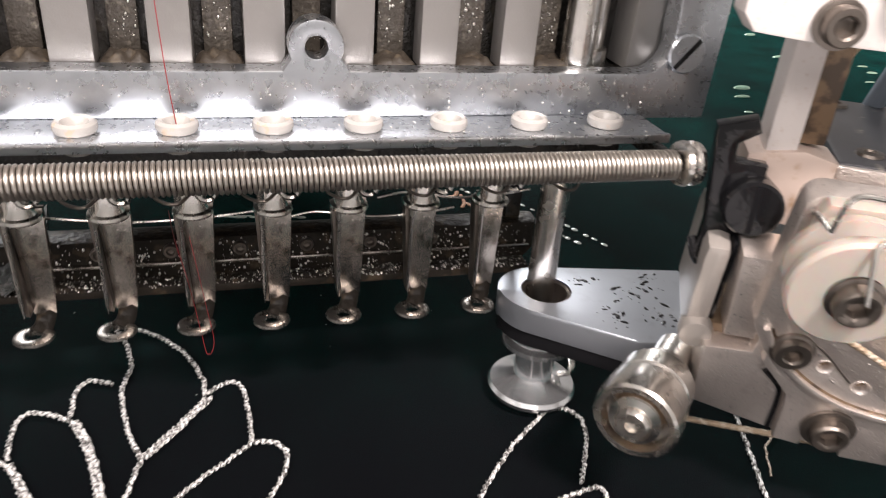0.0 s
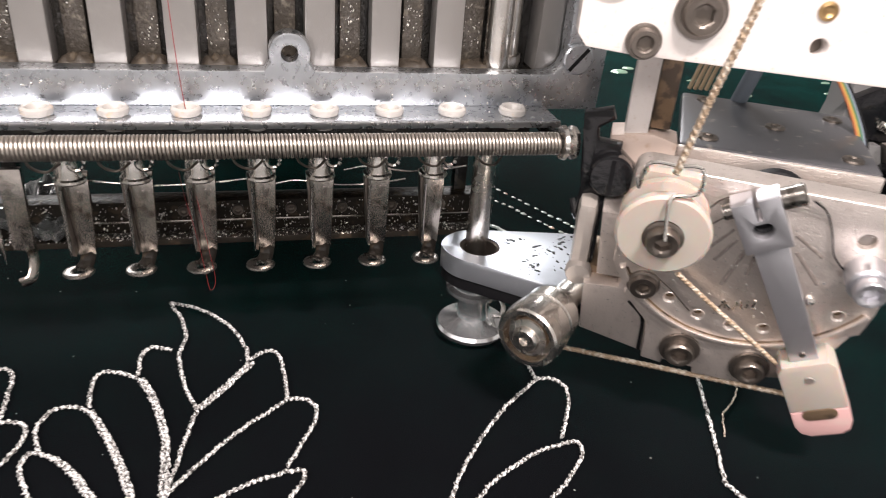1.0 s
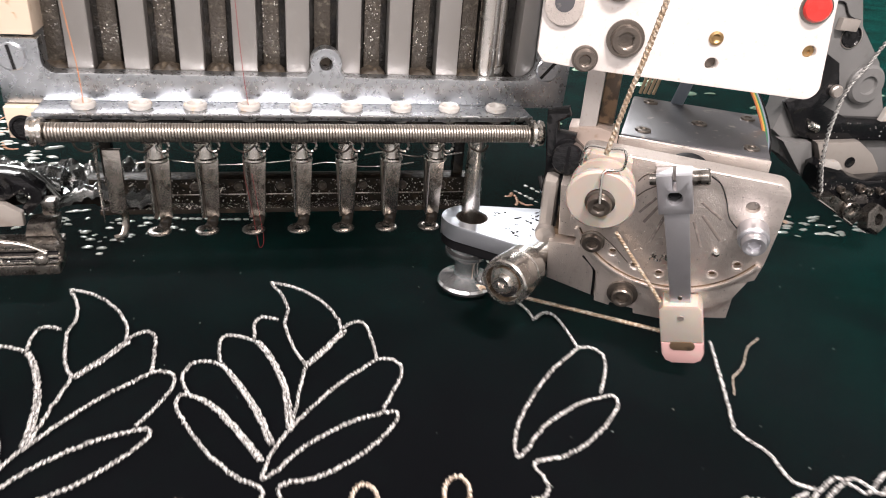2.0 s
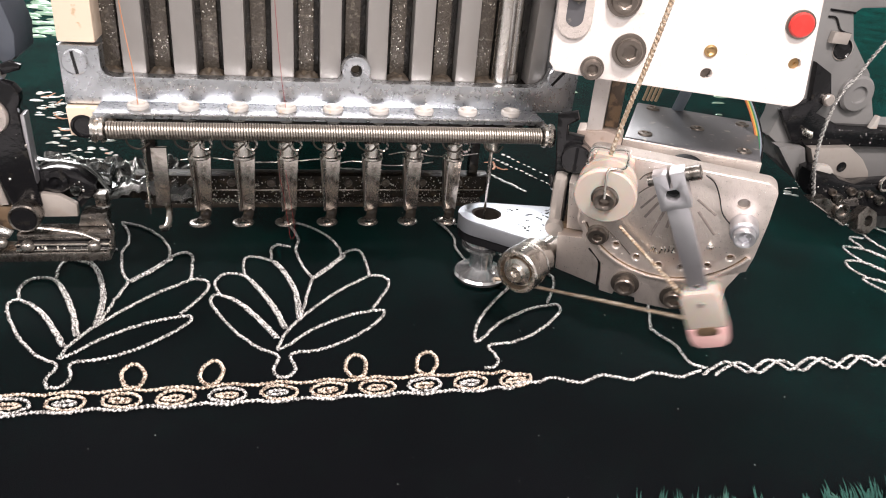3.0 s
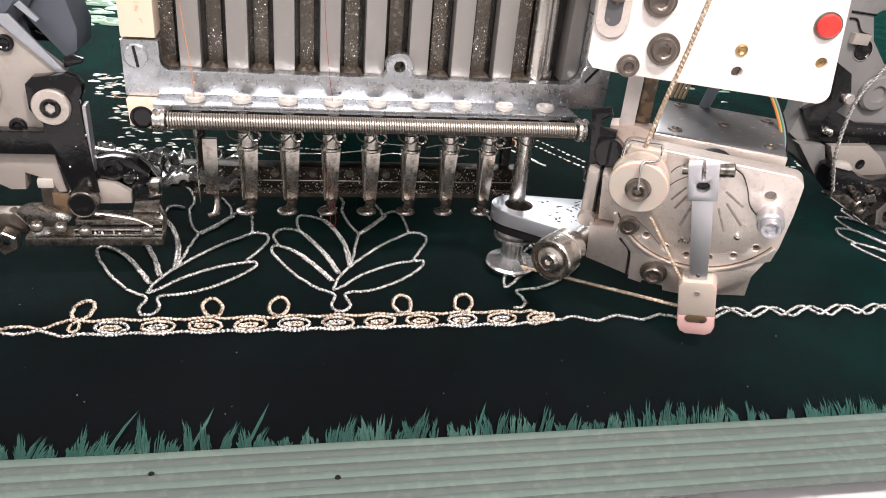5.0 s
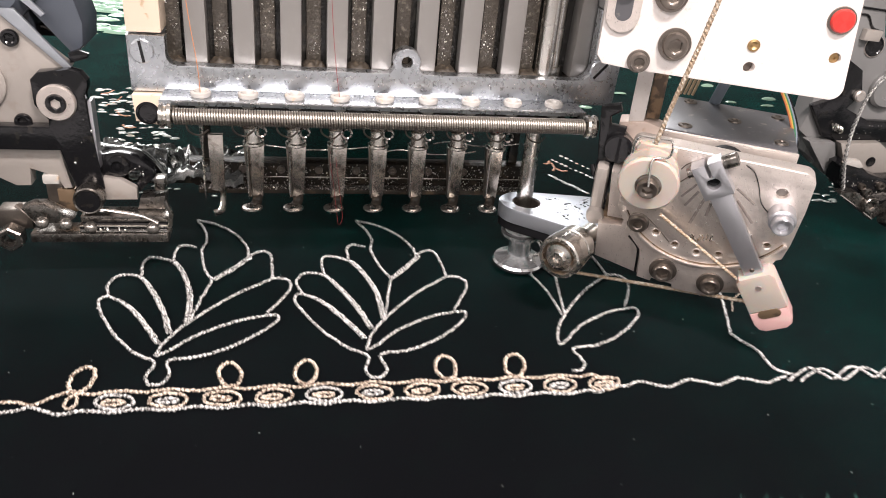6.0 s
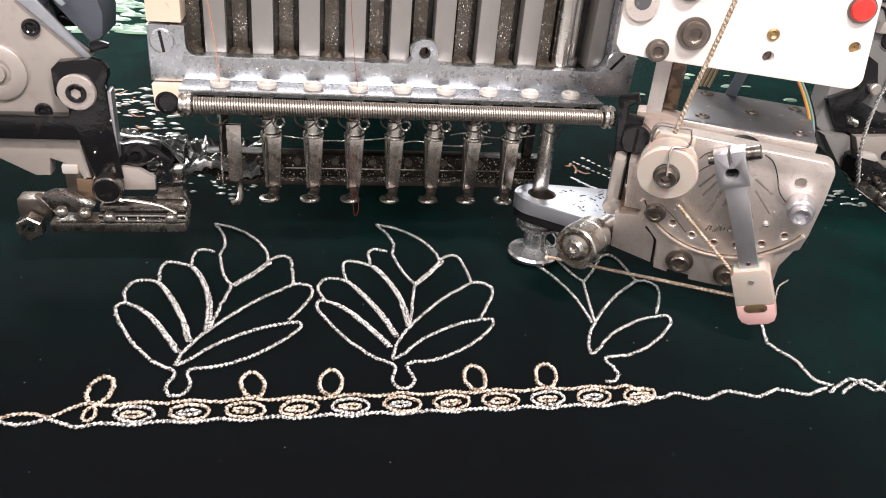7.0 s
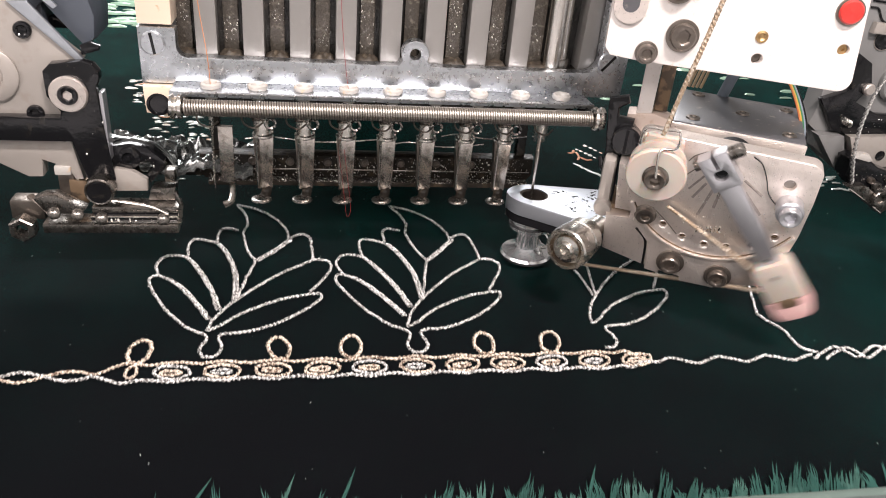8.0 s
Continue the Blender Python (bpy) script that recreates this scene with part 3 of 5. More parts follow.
spring = part("tension_spring", sweep([Vector((-134 + 142 * q / 1968, -31.5 + 2.5 * math.cos(q * 2 * math.pi / 12), 75.0 + 2.5 * math.sin(q * 2 * math.pi / 12))) for q in range(1969)], 0.4, sides=6), SPRINGSTEEL, embroidery_head, "long coiled steel tension spring", crease=80)
part("spring_core", lathe([(2.1, 0), (2.1, 144)], 14, m=at_mm(-135, -31.5, 75.0, pose(0, 0, 0, 0, 90, 0))), OILY, embroidery_head)
for ex in (-138.5, 8.3):
    part("spring_cap", lathe([(2, 0), (4.0, 0.3), (4.3, 1.2), (3.4, 1.8), (3.4, 2.4), (4.2, 3), (4.0, 3.9), (2, 4.2)], 24, m=at_mm(ex, -31.5, 75.2, pose(0, 0, 0, 0, 90, 0))), STEEL, embroidery_head)
    part("cap_bracket", block(ex - 1 if ex < 0 else ex + 1.2, ex + 1 if ex < 0 else ex + 3.8, -31, -9.5, 71.5, 74.6, 0.5), OILY, embroidery_head)
part("under_rail", block(-136, 9, -9, 4, 64.5, 73, 0.8), OILY, embroidery_head, "oily black rail under the lip")


def presser_foot(k):
    """One raised presser foot with its collar, clamp loop and needle; k counts from the active needle."""
    cx = -16.0 * k
    root = part("presser_foot", prism([(-0.2, 30.6), (4.3, 30.6), (4.9, 44), (5.2, 55), (-1.6, 55), (-1.0, 44)], 2.6, 4.2, 0.35), FOOTSTEEL, embroidery_head, "oily steel presser foot", at=Matrix.Translation((cx * MM, 0, 0)))
    part("foot_flange", prism([(-1.2, 31.5), (-0.3, 31.2), (-1.7, 54), (-2.7, 54)], 0.4, 4.1, 0.25), BOLT, root, "dark folded edge")
    part("foot_bend", sweep(curve([(2.1, 3.4, 31.6), (2.0, 3.0, 29.8), (1.5, 1.8, 28.2), (0.6, 0.2, 27.5)], 0.5), 2.0, 0.7, sides=12), RAILOIL, root, "dark oily bent neck")
    part("foot_ring", lathe([(1.6, 0), (3.7, 0), (4.1, 0.4), (3.9, 0.9), (2.8, 1.2), (1.7, 0.9), (1.6, 0)], 24, m=at_mm(0, -1.2, 26.9) @ Matrix.Diagonal((1, 0.92, 1, 1))), OILSTEEL, root, "dark foot ring")
    part("foot_collar", lathe([(2.4, -0.6), (3.9, -0.3), (4.2, 0.2), (4.0, 0.8), (3.2, 1.1), (2.7, 2.4), (2.5, 6.5), (2.6, 11.5)], 22, m=at_mm(1.2, 1.5, 53.4)), STEEL, root, "bright collar ring")
    part("needle", lathe([(0.05, 31.5), (0.45, 35), (0.5, 54), (0.9, 56), (0.9, 64)], 8, m=at_mm(-1.2, -0.6, 0)), STEEL, root)
    part("needle_clamp", block(-2.6, 2.4, -3.4, 1.6, 60.5, 66.5, 0.7), FOOTSTEEL, root)
    loop = [Vector((4.4 + 1.9 * math.cos(a), -3.6, 60.0 + 1.9 * math.sin(a))) for a in (2 * math.pi * q / 18 for q in range(18))]
    part("clamp_loop", sweep(loop, 0.55, sides=6), STEEL, root)
    part("clamp_screw", socket_bolt(1.5, 2.2, 0.7), BOLT, root, at=Matrix.Translation((0, -3.4 * MM, 63.5 * MM)) @ FRONT)


for k in range(1, 8):
    presser_foot(k)
end_foot = part("presser_foot", prism([(-2.4, 34), (2.8, 33), (3.0, 57), (-2.6, 57)], 0.5, 2.6, 0.4), FOOTSTEEL, embroidery_head, "bent steel end foot", at=Matrix.Translation((-0.125, 0, 0)))
part("foot_hook", sweep(curve([(1.6, 1.6, 35), (2.0, 1, 30), (1.2, -1.2, 26.2), (-1.6, -1.6, 25.0)], 0.6), 1.5, 0.8, sides=10), FOOTSTEEL, end_foot)
part("needle", lathe([(0.05, 30), (0.45, 34), (0.5, 54), (0.9, 56), (0.9, 64)], 8, m=at_mm(-4.6, 0, 0)), STEEL, end_foot)
for k in range(9):
    part("thread_hook", sweep(curve([(-6 - 16 * k, -6, 66), (-5 - 16 * k, -9, 62), (-1 - 16 * k, -10, 60.5), (2 - 16 * k, -8, 62)], 0.7), 0.35, sides=6), BOLT, embroidery_head)

for z, y, x0, x1 in ((50.6, 4.8, -118, -66), (49.4, 5.2, -60, -22), (53.4, 5.0, -40, -4)):
    part("guide_wire", sweep(curve([(x0 + (x1 - x0) * q / 6, y + 0.6 * math.sin(q * 2.1), z + 0.9 * math.sin(q * 1.3)) for q in range(7)], 1.0), 0.28, sides=6), STEEL, embroidery_head, "thin bright guide wire")

thread_red = thing("red_thread", "thin red upper thread running down through an eyelet", "thread")
part("thread_strand", sweep(curve([(-84, -6, 160), (-82, -7, 110), (-80.4, -12, 88), (-79, -15.4, 77)], 2), 0.11, sides=5), REDTHREAD, thread_red)
part("thread_strand", sweep(curve([(-81, -24, 66), (-82, -8, 52), (-80.4, -5, 40), (-79, -4, 28), (-78, -3.6, 21), (-76.5, -3, 24), (-77.6, -3, 34), (-79.6, -3, 50)], 1), 0.07, sides=5), REDTHREAD, thread_red)
thread_orange = thing("orange_thread", "thin orange upper thread running down through an eyelet", "thread")
part("thread_strand", sweep(curve([(-134, -6, 160), (-131, -7, 110), (-128, -12, 88), (-127, -15.4, 77)], 2), 0.15, sides=5), ORANGETHREAD, thread_orange)

rear_rail = thing("rear_rail", "oily black steel rail behind the presser feet", "rail")
part("rail_body", prism([(-136, 27.5), (2, 27.5), (5, 31), (5, 39), (-138, 39), (-138, 30)], 18, 26, 2.4), RAILOIL, rear_rail)
# Brighter steel puts the ridge's white glint into its colour
part("rail_rib", block(-136, 3, 16.8, 18.2, 32.4, 33.3, 0.4), FOOTSTEEL, rear_rail, "ridge in brighter steel for the rail's glinting line")
part("rail_ledge", block(-134, 2, 13, 18.4, 27, 29, 0.5), RAILOIL, rear_rail)
for k in range(9):
    part("rail_screw", socket_bolt(1.7, 1.3, 0.8), BOLT, rear_rail, at=Matrix.Translation(((-8 - 15.5 * k) * MM, 18 * MM, 36 * MM)) @ FRONT)
for px in (-131, -1):
    part("rail_post", block(px - 2, px + 2, 21, 25.6, 38.9, 82, 0.6), OILY, rear_rail)


def crumple(bm, x0, x1, y0, y1, z0, amp, seed):
    """A crumpled glossy sheet."""
    own = bmesh.new()
    bmesh.ops.create_grid(own, x_segments=34, y_segments=26, size=0.5)
    for v in own.verts:
        v.co.x, v.co.y = x0 + (v.co.x + 0.5) * (x1 - x0), y0 + (v.co.y + 0.5) * (y1 - y0)
        v.co.z = z0 + amp * noise.noise(v.co * 0.11 + Vector((seed, 0, 0))) + amp * 0.6 * noise.noise(v.co * 0.33 + Vector((0, seed, 0)))
    made = bmesh.ops.extrude_face_region(own, geom=own.faces[:])
    for v in (g for g in made["geom"] if isinstance(g, bmesh.types.BMVert)):
        v.co.z -= 3
    return merge(bm, own)


part("oil_film", crumple(None, -160, -116, 12, 44, 35, 6, 3), FILM, rear_rail, "crumpled oil-wet dark film", crease=80)
part("film_rest", block(-156, -130, 20, 34, 28, 31, 0.8), OILY, rear_rail)

# Oil droplets on the rail and in the recess, bright metal to supply the glints
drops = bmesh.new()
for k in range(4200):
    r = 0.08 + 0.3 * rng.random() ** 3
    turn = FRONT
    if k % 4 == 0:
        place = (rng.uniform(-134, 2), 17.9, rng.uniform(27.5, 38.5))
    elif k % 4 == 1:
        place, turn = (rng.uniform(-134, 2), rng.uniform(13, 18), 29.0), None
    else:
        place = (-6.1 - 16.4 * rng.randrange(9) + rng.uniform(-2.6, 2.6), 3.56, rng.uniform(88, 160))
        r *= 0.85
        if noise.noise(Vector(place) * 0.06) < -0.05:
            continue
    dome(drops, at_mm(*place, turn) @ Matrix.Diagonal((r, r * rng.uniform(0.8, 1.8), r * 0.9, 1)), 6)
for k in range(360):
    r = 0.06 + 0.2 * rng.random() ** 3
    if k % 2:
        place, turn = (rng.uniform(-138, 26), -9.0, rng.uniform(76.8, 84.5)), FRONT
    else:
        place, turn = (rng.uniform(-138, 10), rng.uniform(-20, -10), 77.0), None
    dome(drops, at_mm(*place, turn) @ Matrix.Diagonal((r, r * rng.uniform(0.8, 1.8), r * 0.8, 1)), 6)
tagged(part("oil_drop_rest", drops, DROPLET, rear_rail, "oil droplets in bright metal for the glints", crease=80), kind="stuff")

# ---- moving needle bar ----
needle_bar = thing("needle_bar", "polished steel needle bar working up and down over the cloth", "needle bar")
part("bar_rod", lathe([(2.2, 26), (3.3, 26.6), (3.4, 28), (3.4, 118)], 24), STEEL, needle_bar, "polished steel rod")
part("bar_needle", lathe([(0.05, -12), (0.5, -6), (0.6, 12), (0.9, 14), (0.9, 27)], 10), STEEL, needle_bar, "thin steel needle")
upper_bar = part("upper_bar", lathe([(3.6, 84.6), (4.4, 84.8), (4.4, 88), (3.5, 88.4), (3.5, 190)], 24, m=at_mm(3.0, 2.5, 0)), STEEL, embroidery_head, "polished round bar")

# ---- cording device ----
cording_device = thing("cording_device", "aluminium cording attachment bolted beside the needle head", "cording device")
DEV = Matrix.Translation((40, -69.7, 0)) @ Matrix.Rotation(radians(-17.5), 4, "Z")


def dev(name, bm, mat, label="", parent=None, crease=35):
    bm.transform(DEV)
    return part(name, bm, mat, parent or cording_device, label, crease=crease)


def dev_bolt(u, y, z, r, h, rec, mat=BOLT, washer=0.0):
    root = part("socket_bolt", socket_bolt(r, h, rec), mat, cording_device, "dark socket-head bolt")
    place = DEV @ at_mm(u, y, z, FRONT)
    root.matrix_basis = Matrix.Translation(place.translation * MM) @ place.to_3x3().to_4x4()
    if washer:
        part("washer", lathe([(r * 0.5, 0.02), (washer, 0.02), (washer, 0.9), (r * 0.8, 1.2)], 26), mat, root)
    return root


def flat_ring(cx, cy, z0, z1, hole, outline, bevel=0.5):
    own = prism([(x, y) for x, y in outline], 0, 1, 0, holes=[(cx, cy, hole)])
    for v in own.verts:
        v.co = Vector((v.co.x, v.co.z, z1 if v.co.y < 0.5 else z0))
    rim = [e for e in own.edges if len(e.link_faces) == 2 and e.calc_face_angle(0) > 0.8 and abs(e.verts[0].co.z - e.verts[1].co.z) < 1e-4]
    bmesh.ops.bevel(own, geom=rim, offset=bevel, segments=2, affect="EDGES", profile=0.6)
    return own


ring_shape = arc(0, -3.6, 11.5, 80, 232, 22) + [(12, -27), (22, -29), (37, -27), (38, 1)]
part("ring_arm", flat_ring(0, -3.6, 25.6, 31.8, 6.6, ring_shape), RINGPLATE, cording_device, "oil-spotted steel ring arm")
band_shape = arc(0, -3.6, 10.9, 80, 232, 22) + [(12, -26.4), (22, -28.4), (36, -26.4), (36, 0.4)]
part("rubber_band", flat_ring(0, -3.6, 21.9, 25.5, 6.6, band_shape, 0.3), RUBBER, cording_device, "black rubber layer")
part("ring_bush", lathe([(5.2, 24), (6.5, 24), (6.5, 31.2), (5.8, 31.6), (5.2, 31.2), (5.2, 24)], 28, m=at_mm(0, -3.6, 0)), BOLT, cording_device)
spool = part("cord_spool", lathe([(3.0, 1.6), (7.0, 1.4), (10.6, 2.8), (11.2, 4.2), (10.6, 5.2), (7.0, 6.4), (5.0, 7.6), (4.8, 14), (6.4, 15.4), (9.0, 17), (9.0, 18.2), (7.4, 18.8), (7.2, 21.8), (3.0, 21.8), (3.0, 1.6)], 36), SPOOLSTEEL, cording_device, "bright turned steel cord spool", at=Matrix.Translation((0, -0.0036, 0)))
part("spool_hook", sweep(curve([(6.4, -1.5, 7), (8.5, -3.4, 9), (8.8, -2, 12.5), (6.4, 0, 14.6)], 0.6), 0.8, sides=8), STEEL, spool)

specks = bmesh.new()
speck_rng = random.Random(23)
for k in range(120):
    cx, cy, spread = ((10, 0, 4.5), (12, -18, 3.6), (20, -9, 5), (22, -18, 4.5), (28, -3, 5))[k % 5]
    r = 0.12 + 0.5 * speck_rng.random() ** 3
    turn = Matrix.Rotation(speck_rng.uniform(0, 3.1), 4, "Z")
    own = bmesh.new()
    bmesh.ops.create_uvsphere(own, u_segments=8, v_segments=4, radius=1)
    x, y = cx + speck_rng.gauss(0, spread * 0.5), cy + speck_rng.gauss(0, spread * 0.6)
    if y > 1 or x > 35 or x < 7:
        own.free()
        continue
    merge(specks, own, at_mm(x, y, 31.82) @ turn @ Matrix.Diagonal((r * speck_rng.uniform(1, 2.6), r, r * 0.3, 1)))
tagged(part("oil_specks", specks, BLACK, cording_device, "black oil specks on the ring arm", crease=80), kind="stuff")

# Guide roller on its slanted pin
roller_m = at_mm(0.3, -49.4, 30.8) @ Vector((-0.71, -0.70, -0.03)).to_track_quat("Z", "Y").to_matrix().to_4x4() @ at_mm(0, 0, -6.2)
roller = part("guide_roller", lathe([(2.5, -21), (3.0, -20.8), (3.2, -12), (4.4, -11.6), (4.6, -8.5), (5.6, -8.2), (6.0, -7.6), (6.1, -3.2), (5.5, -2.8), (5.5, -1.8), (6.4, -1.4), (6.7, 3), (6.5, 6.4), (6.1, 7.0), (5.2, 7.0), (4.9, 4.2), (2.6, 3.6)], 36, m=roller_m @ Matrix.Diagonal((1.27, 1.27, 1, 1))), STEEL, cording_device, "turned steel guide roller")
part("roller_coil", sweep([(roller_m @ Vector((4.6 * math.cos(q * 0.52), 4.6 * math.sin(q * 0.52), 3.6 + q * 0.04))) for q in range(60)], 0.45, sides=6), BROWN, roller)
part("roller_screw", lathe([(3.4, 3.5), (3.6, 5.6), (5.0, 5.8), (5.1, 6.6), (3.6, 7.0), (3.4, 8.0), (2.9, 8.6), (1.3, 8.6), (1.1, 7.6), (0.001, 7.5)], 28, m=roller_m, hexed=(7, 8)), STEEL, roller)

# Dial frame: x along the plate, y into it, z up it, from the arm's pivot
DIAL = Matrix.Translation((42.26, -67.19, 71.7)) @ Matrix.Rotation(radians(-26.3), 4, "Z") @ Matrix.Rotation(radians(11.3), 4, "X")


def dial(name, bm, mat, label="", parent=None, crease=35):
    bm.transform(DIAL)
    return part(name, bm, mat, parent or cording_device, label, crease=crease)


def dial_bolt(x, y, z, r, h, rec, mat=BOLT, washer=0.0):
    root = part("socket_bolt", socket_bolt(r, h, rec), mat, cording_device, "dark socket-head bolt")
    place = DIAL @ at_mm(x, y, z, FRONT)
    root.matrix_basis = Matrix.Translation(place.translation * MM) @ place.to_3x3().to_4x4()
    if washer:
        part("washer", lathe([(r * 0.5, 0.02), (washer, 0.02), (washer, 0.8), (r * 1.02, 1.1)], 28), mat, root)
    return root


# Lower bracket, stepped, below the dial
dial("lower_bracket", prism([(-34.5, -30), (-33.6, -45.4), (-17.3, -49.6), (9, -52), (26, -48), (25.5, -14), (-24, -14), (-26, -29.4)], 2.6, 16, 0.6), ALU, "machined aluminium lower bracket")
dial("lower_step", prism([(-17.2, -40.3), (-16.6, -49.4), (-11.5, -50.2), (-11.2, -48.8), (-3.6, -49.6), (-3.2, -51.6), (9, -51.6), (25, -38), (28, -29.5), (17, -34.6), (2, -36.6), (-10, -35), (-18, -30.4), (-24, -26), (-24.4, -29), (-17.8, -36.8)], 0.2, 2.5, 0.45), ALU, "raised bracket face")
dial("step_seam", sweep(curve([(-22.6, 2.45, -33.0), (-18.9, 2.45, -36.9), (-18.0, 2.45, -40.5), (-17.5, 2.45, -49)], 0.6), 0.6, 0.5, sides=6), BLACK, "dark oily seam")
dial("side_bracket", block(-39, -34.2, 6, 27, -31.6, -9, 2.2), LIGHTCAST, "rounded grey side column")
dial("side_boss", lathe([(3.2, 0), (3.4, 1.5), (3.0, 3), (0.001, 3.4)], 24, m=at_mm(-36.3, 7.5, -29.4, FRONT)), LIGHTCAST)
dial("side_rib", prism([(-33.2, -8), (-26, -8), (-26, -27), (-31.8, -27)], 3.4, 12, 0.6), ALU, "machined side bracket")
dial("rib_groove", block(-34.1, -33.3, 8, 20, -30, -9, 0.1), BLACK)
dial("side_web", block(-35, -24, 7, 20, -33, -27.6, 0.5), BROWN, "brown oiled web")

# Main front plate with the semicircular dial
DIAL_HOLES = ((-13.8, -27.4), (-6.3, -31.1), (1.6, -32.6), (9.1, -31.7), (17.1, -29.0), (23.4, -23.8))
plate = arc(2.0, -7.0, 33.0, 202, 312, 30) + [(29.6, -28.4), (30.6, -22), (31.2, -8)] + arc(27.0, 2.6, 4, 0, 90, 6) + [(-16, 8.2), (-24, 8.6)] + arc(-25, 5.6, 3, 90, 180, 4)
dial("dial_plate", prism(plate, 0, 5.6, 0.5, holes=[(22.1, -2.2, 1.9)] + [(x, z, 1.15) for x, z in DIAL_HOLES]), ALU, "satin aluminium dial plate")
dial("hole_back", lathe([(2.6, 0), (0.001, 0)], 16, m=at_mm(22.1, 1.4, -2.2, FRONT)), LIGHTCAST)
rim = arc(2.0, -7.0, 31.6, 205, 331, 40) + arc(2.0, -7.0, 30.5, 331, 205, 40)
dial("dial_rim", prism(rim, -1.0, 0.2, 0.3), ALU, "raised dial rim")
dial("rim_groove", prism(arc(2.0, -7.0, 30.45, 206, 330, 40) + arc(2.0, -7.0, 29.9, 330, 206, 40), -0.06, 0.1, 0), BROWN)
for x, z in DIAL_HOLES:
    hole = at_mm(x, 0, z, FRONT)
    dial("dial_hole", lathe([(1.2, -0.4), (1.75, 0.02), (1.65, 0.12), (1.15, -0.2), (1.2, -0.4)], 18, m=hole), ALU)
    dial("hole_core", lathe([(1.3, -1.6), (0.001, -1.6)], 16, m=hole), BROWN)
dial("dial_pin", lathe([(1.25, 0), (1.2, 0.5), (0.7, 0.9), (0.001, 1.0)], 16, m=at_mm(16.2, 0, -20.7, FRONT)), STEEL, "bright small pin")
for x0, z0, x1, z1, w in ((-8.5, -10.6, -4.6, -4.5, 0.4), (-6.6, -13.9, -3.3, -7.0, 0.45), (-3.4, -20.7, -0.6, -8.6, 0.5), (1.1, -16.5, 1.7, -9.5, 0.5), (8.2, -3.4, 15.0, -8.2, 0.45), (9.5, -7.9, 16.6, -16.1, 0.5), (7.5, -10.5, 11.5, -19.5, 0.45)):
    dial("dial_mark", sweep(curve([(x0, 0.08, z0), ((x0 + x1) / 2, 0.08, (z0 + z1) / 2), (x1, 0.08, z1)], 1.5), 0.16, w * 1.25, sides=8), STAMPED, "worn engraved ray")
for pts in ([(-10.8, -0.05, 0.2), (-9.2, -0.05, 2.6), (-6.0, -0.05, 4.6)], [(-10.2, -0.05, -5.0), (-8.0, -0.05, -2.4), (-5.2, -0.05, -0.2)], [(-18.4, -0.05, -21.4), (-14.5, -0.05, -24.4), (-8.5, -0.05, -30.4)]):
    dial("dial_line", sweep(curve(pts, 0.8), 0.12, 0.2, sides=6), BOLT, "dark scribed line")
stamp_rng = random.Random(11)
for k in range(9):
    sx, sz = -2.2 + 0.95 * k, -26.6 + 0.25 * k + stamp_rng.uniform(-0.7, 0.7)
    dial("dial_stamp", sweep(curve([(sx + stamp_rng.uniform(-0.7, 0.7), -0.08, sz + dz) for dz in (1.3, 0.4, -0.5, -1.2)], 0.4), 0.16, 0.28, sides=6), STEEL, "worn bright stamped mark")
# Bright domes put the sparkle of the oily dial into its shape
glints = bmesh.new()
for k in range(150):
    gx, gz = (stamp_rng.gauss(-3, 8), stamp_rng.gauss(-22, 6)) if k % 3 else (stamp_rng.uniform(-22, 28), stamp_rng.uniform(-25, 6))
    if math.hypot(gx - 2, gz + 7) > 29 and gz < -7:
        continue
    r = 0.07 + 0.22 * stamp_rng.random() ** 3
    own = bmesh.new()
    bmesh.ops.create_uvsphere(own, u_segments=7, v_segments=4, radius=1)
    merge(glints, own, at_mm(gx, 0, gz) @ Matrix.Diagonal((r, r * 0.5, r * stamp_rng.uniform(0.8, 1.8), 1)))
tagged(dial("oil_glint_rest", glints, DROPLET, "bright metal oil specks for the glints on the dial", crease=80), kind="stuff")
dial("plate_wire", sweep(curve([(8.6, -0.7, 6.3), (11.7, -0.7, 4.2), (14.3, -0.7, -0.5), (16.6, -0.7, -6.4), (19.9, -0.7, -10.0), (22.6, -2, -11.4)], 0.7), 0.2, sides=6), BLACK)
dial("bolt_spacer", lathe([(4.2, 0), (4.4, 0.4), (4.4, 5.4), (3.9, 5.9)], 26, m=at_mm(24.1, 0, -9.6, FRONT)), ARMSTEEL)
dial_bolt(24.1, -5.8, -9.6, 3.5, 3.0, 1.8, ARMSTEEL)
dial_bolt(-20.6, 0, -24.3, 3.4, 2.4, 1.5, washer=3.9)
dial_bolt(-8.0, 0.1, -43.4, 3.6, 3.4, 1.9, washer=5.0)
dial_bolt(9.4, 0.1, -45.2, 3.5, 3.2, 1.8, washer=4.8)
dial("back_knob", lathe([(7.0, 0), (7.3, 0.6), (7.3, 2.2), (6.8, 2.8), (0.001, 2.8)], 30, m=at_mm(2.6, 9.5, -0.2, FRONT)), RUBBER, "round black knob behind the plate")

# Nylon wheel of two discs, tension block and wire guide
dial("nylon_wheel", lathe([(2.6, 0), (8.8, 0.2), (9.4, 0.8), (9.4, 2.4), (6.0, 3.8), (6.0, 4.8), (9.5, 6.2), (9.9, 7.0), (9.9, 8.4), (9.3, 9.0), (4.2, 9.1), (3.6, 8.2), (2.6, 8.2)], 48, m=at_mm(-20.5, -3.4, -0.6, FRONT)), NYLON, "cream nylon cord wheel")
dial("wheel_spacer", lathe([(4.5, 0), (4.5, 3.6)], 24, m=at_mm(-20.5, -0.1, -0.6, FRONT)), ALU)
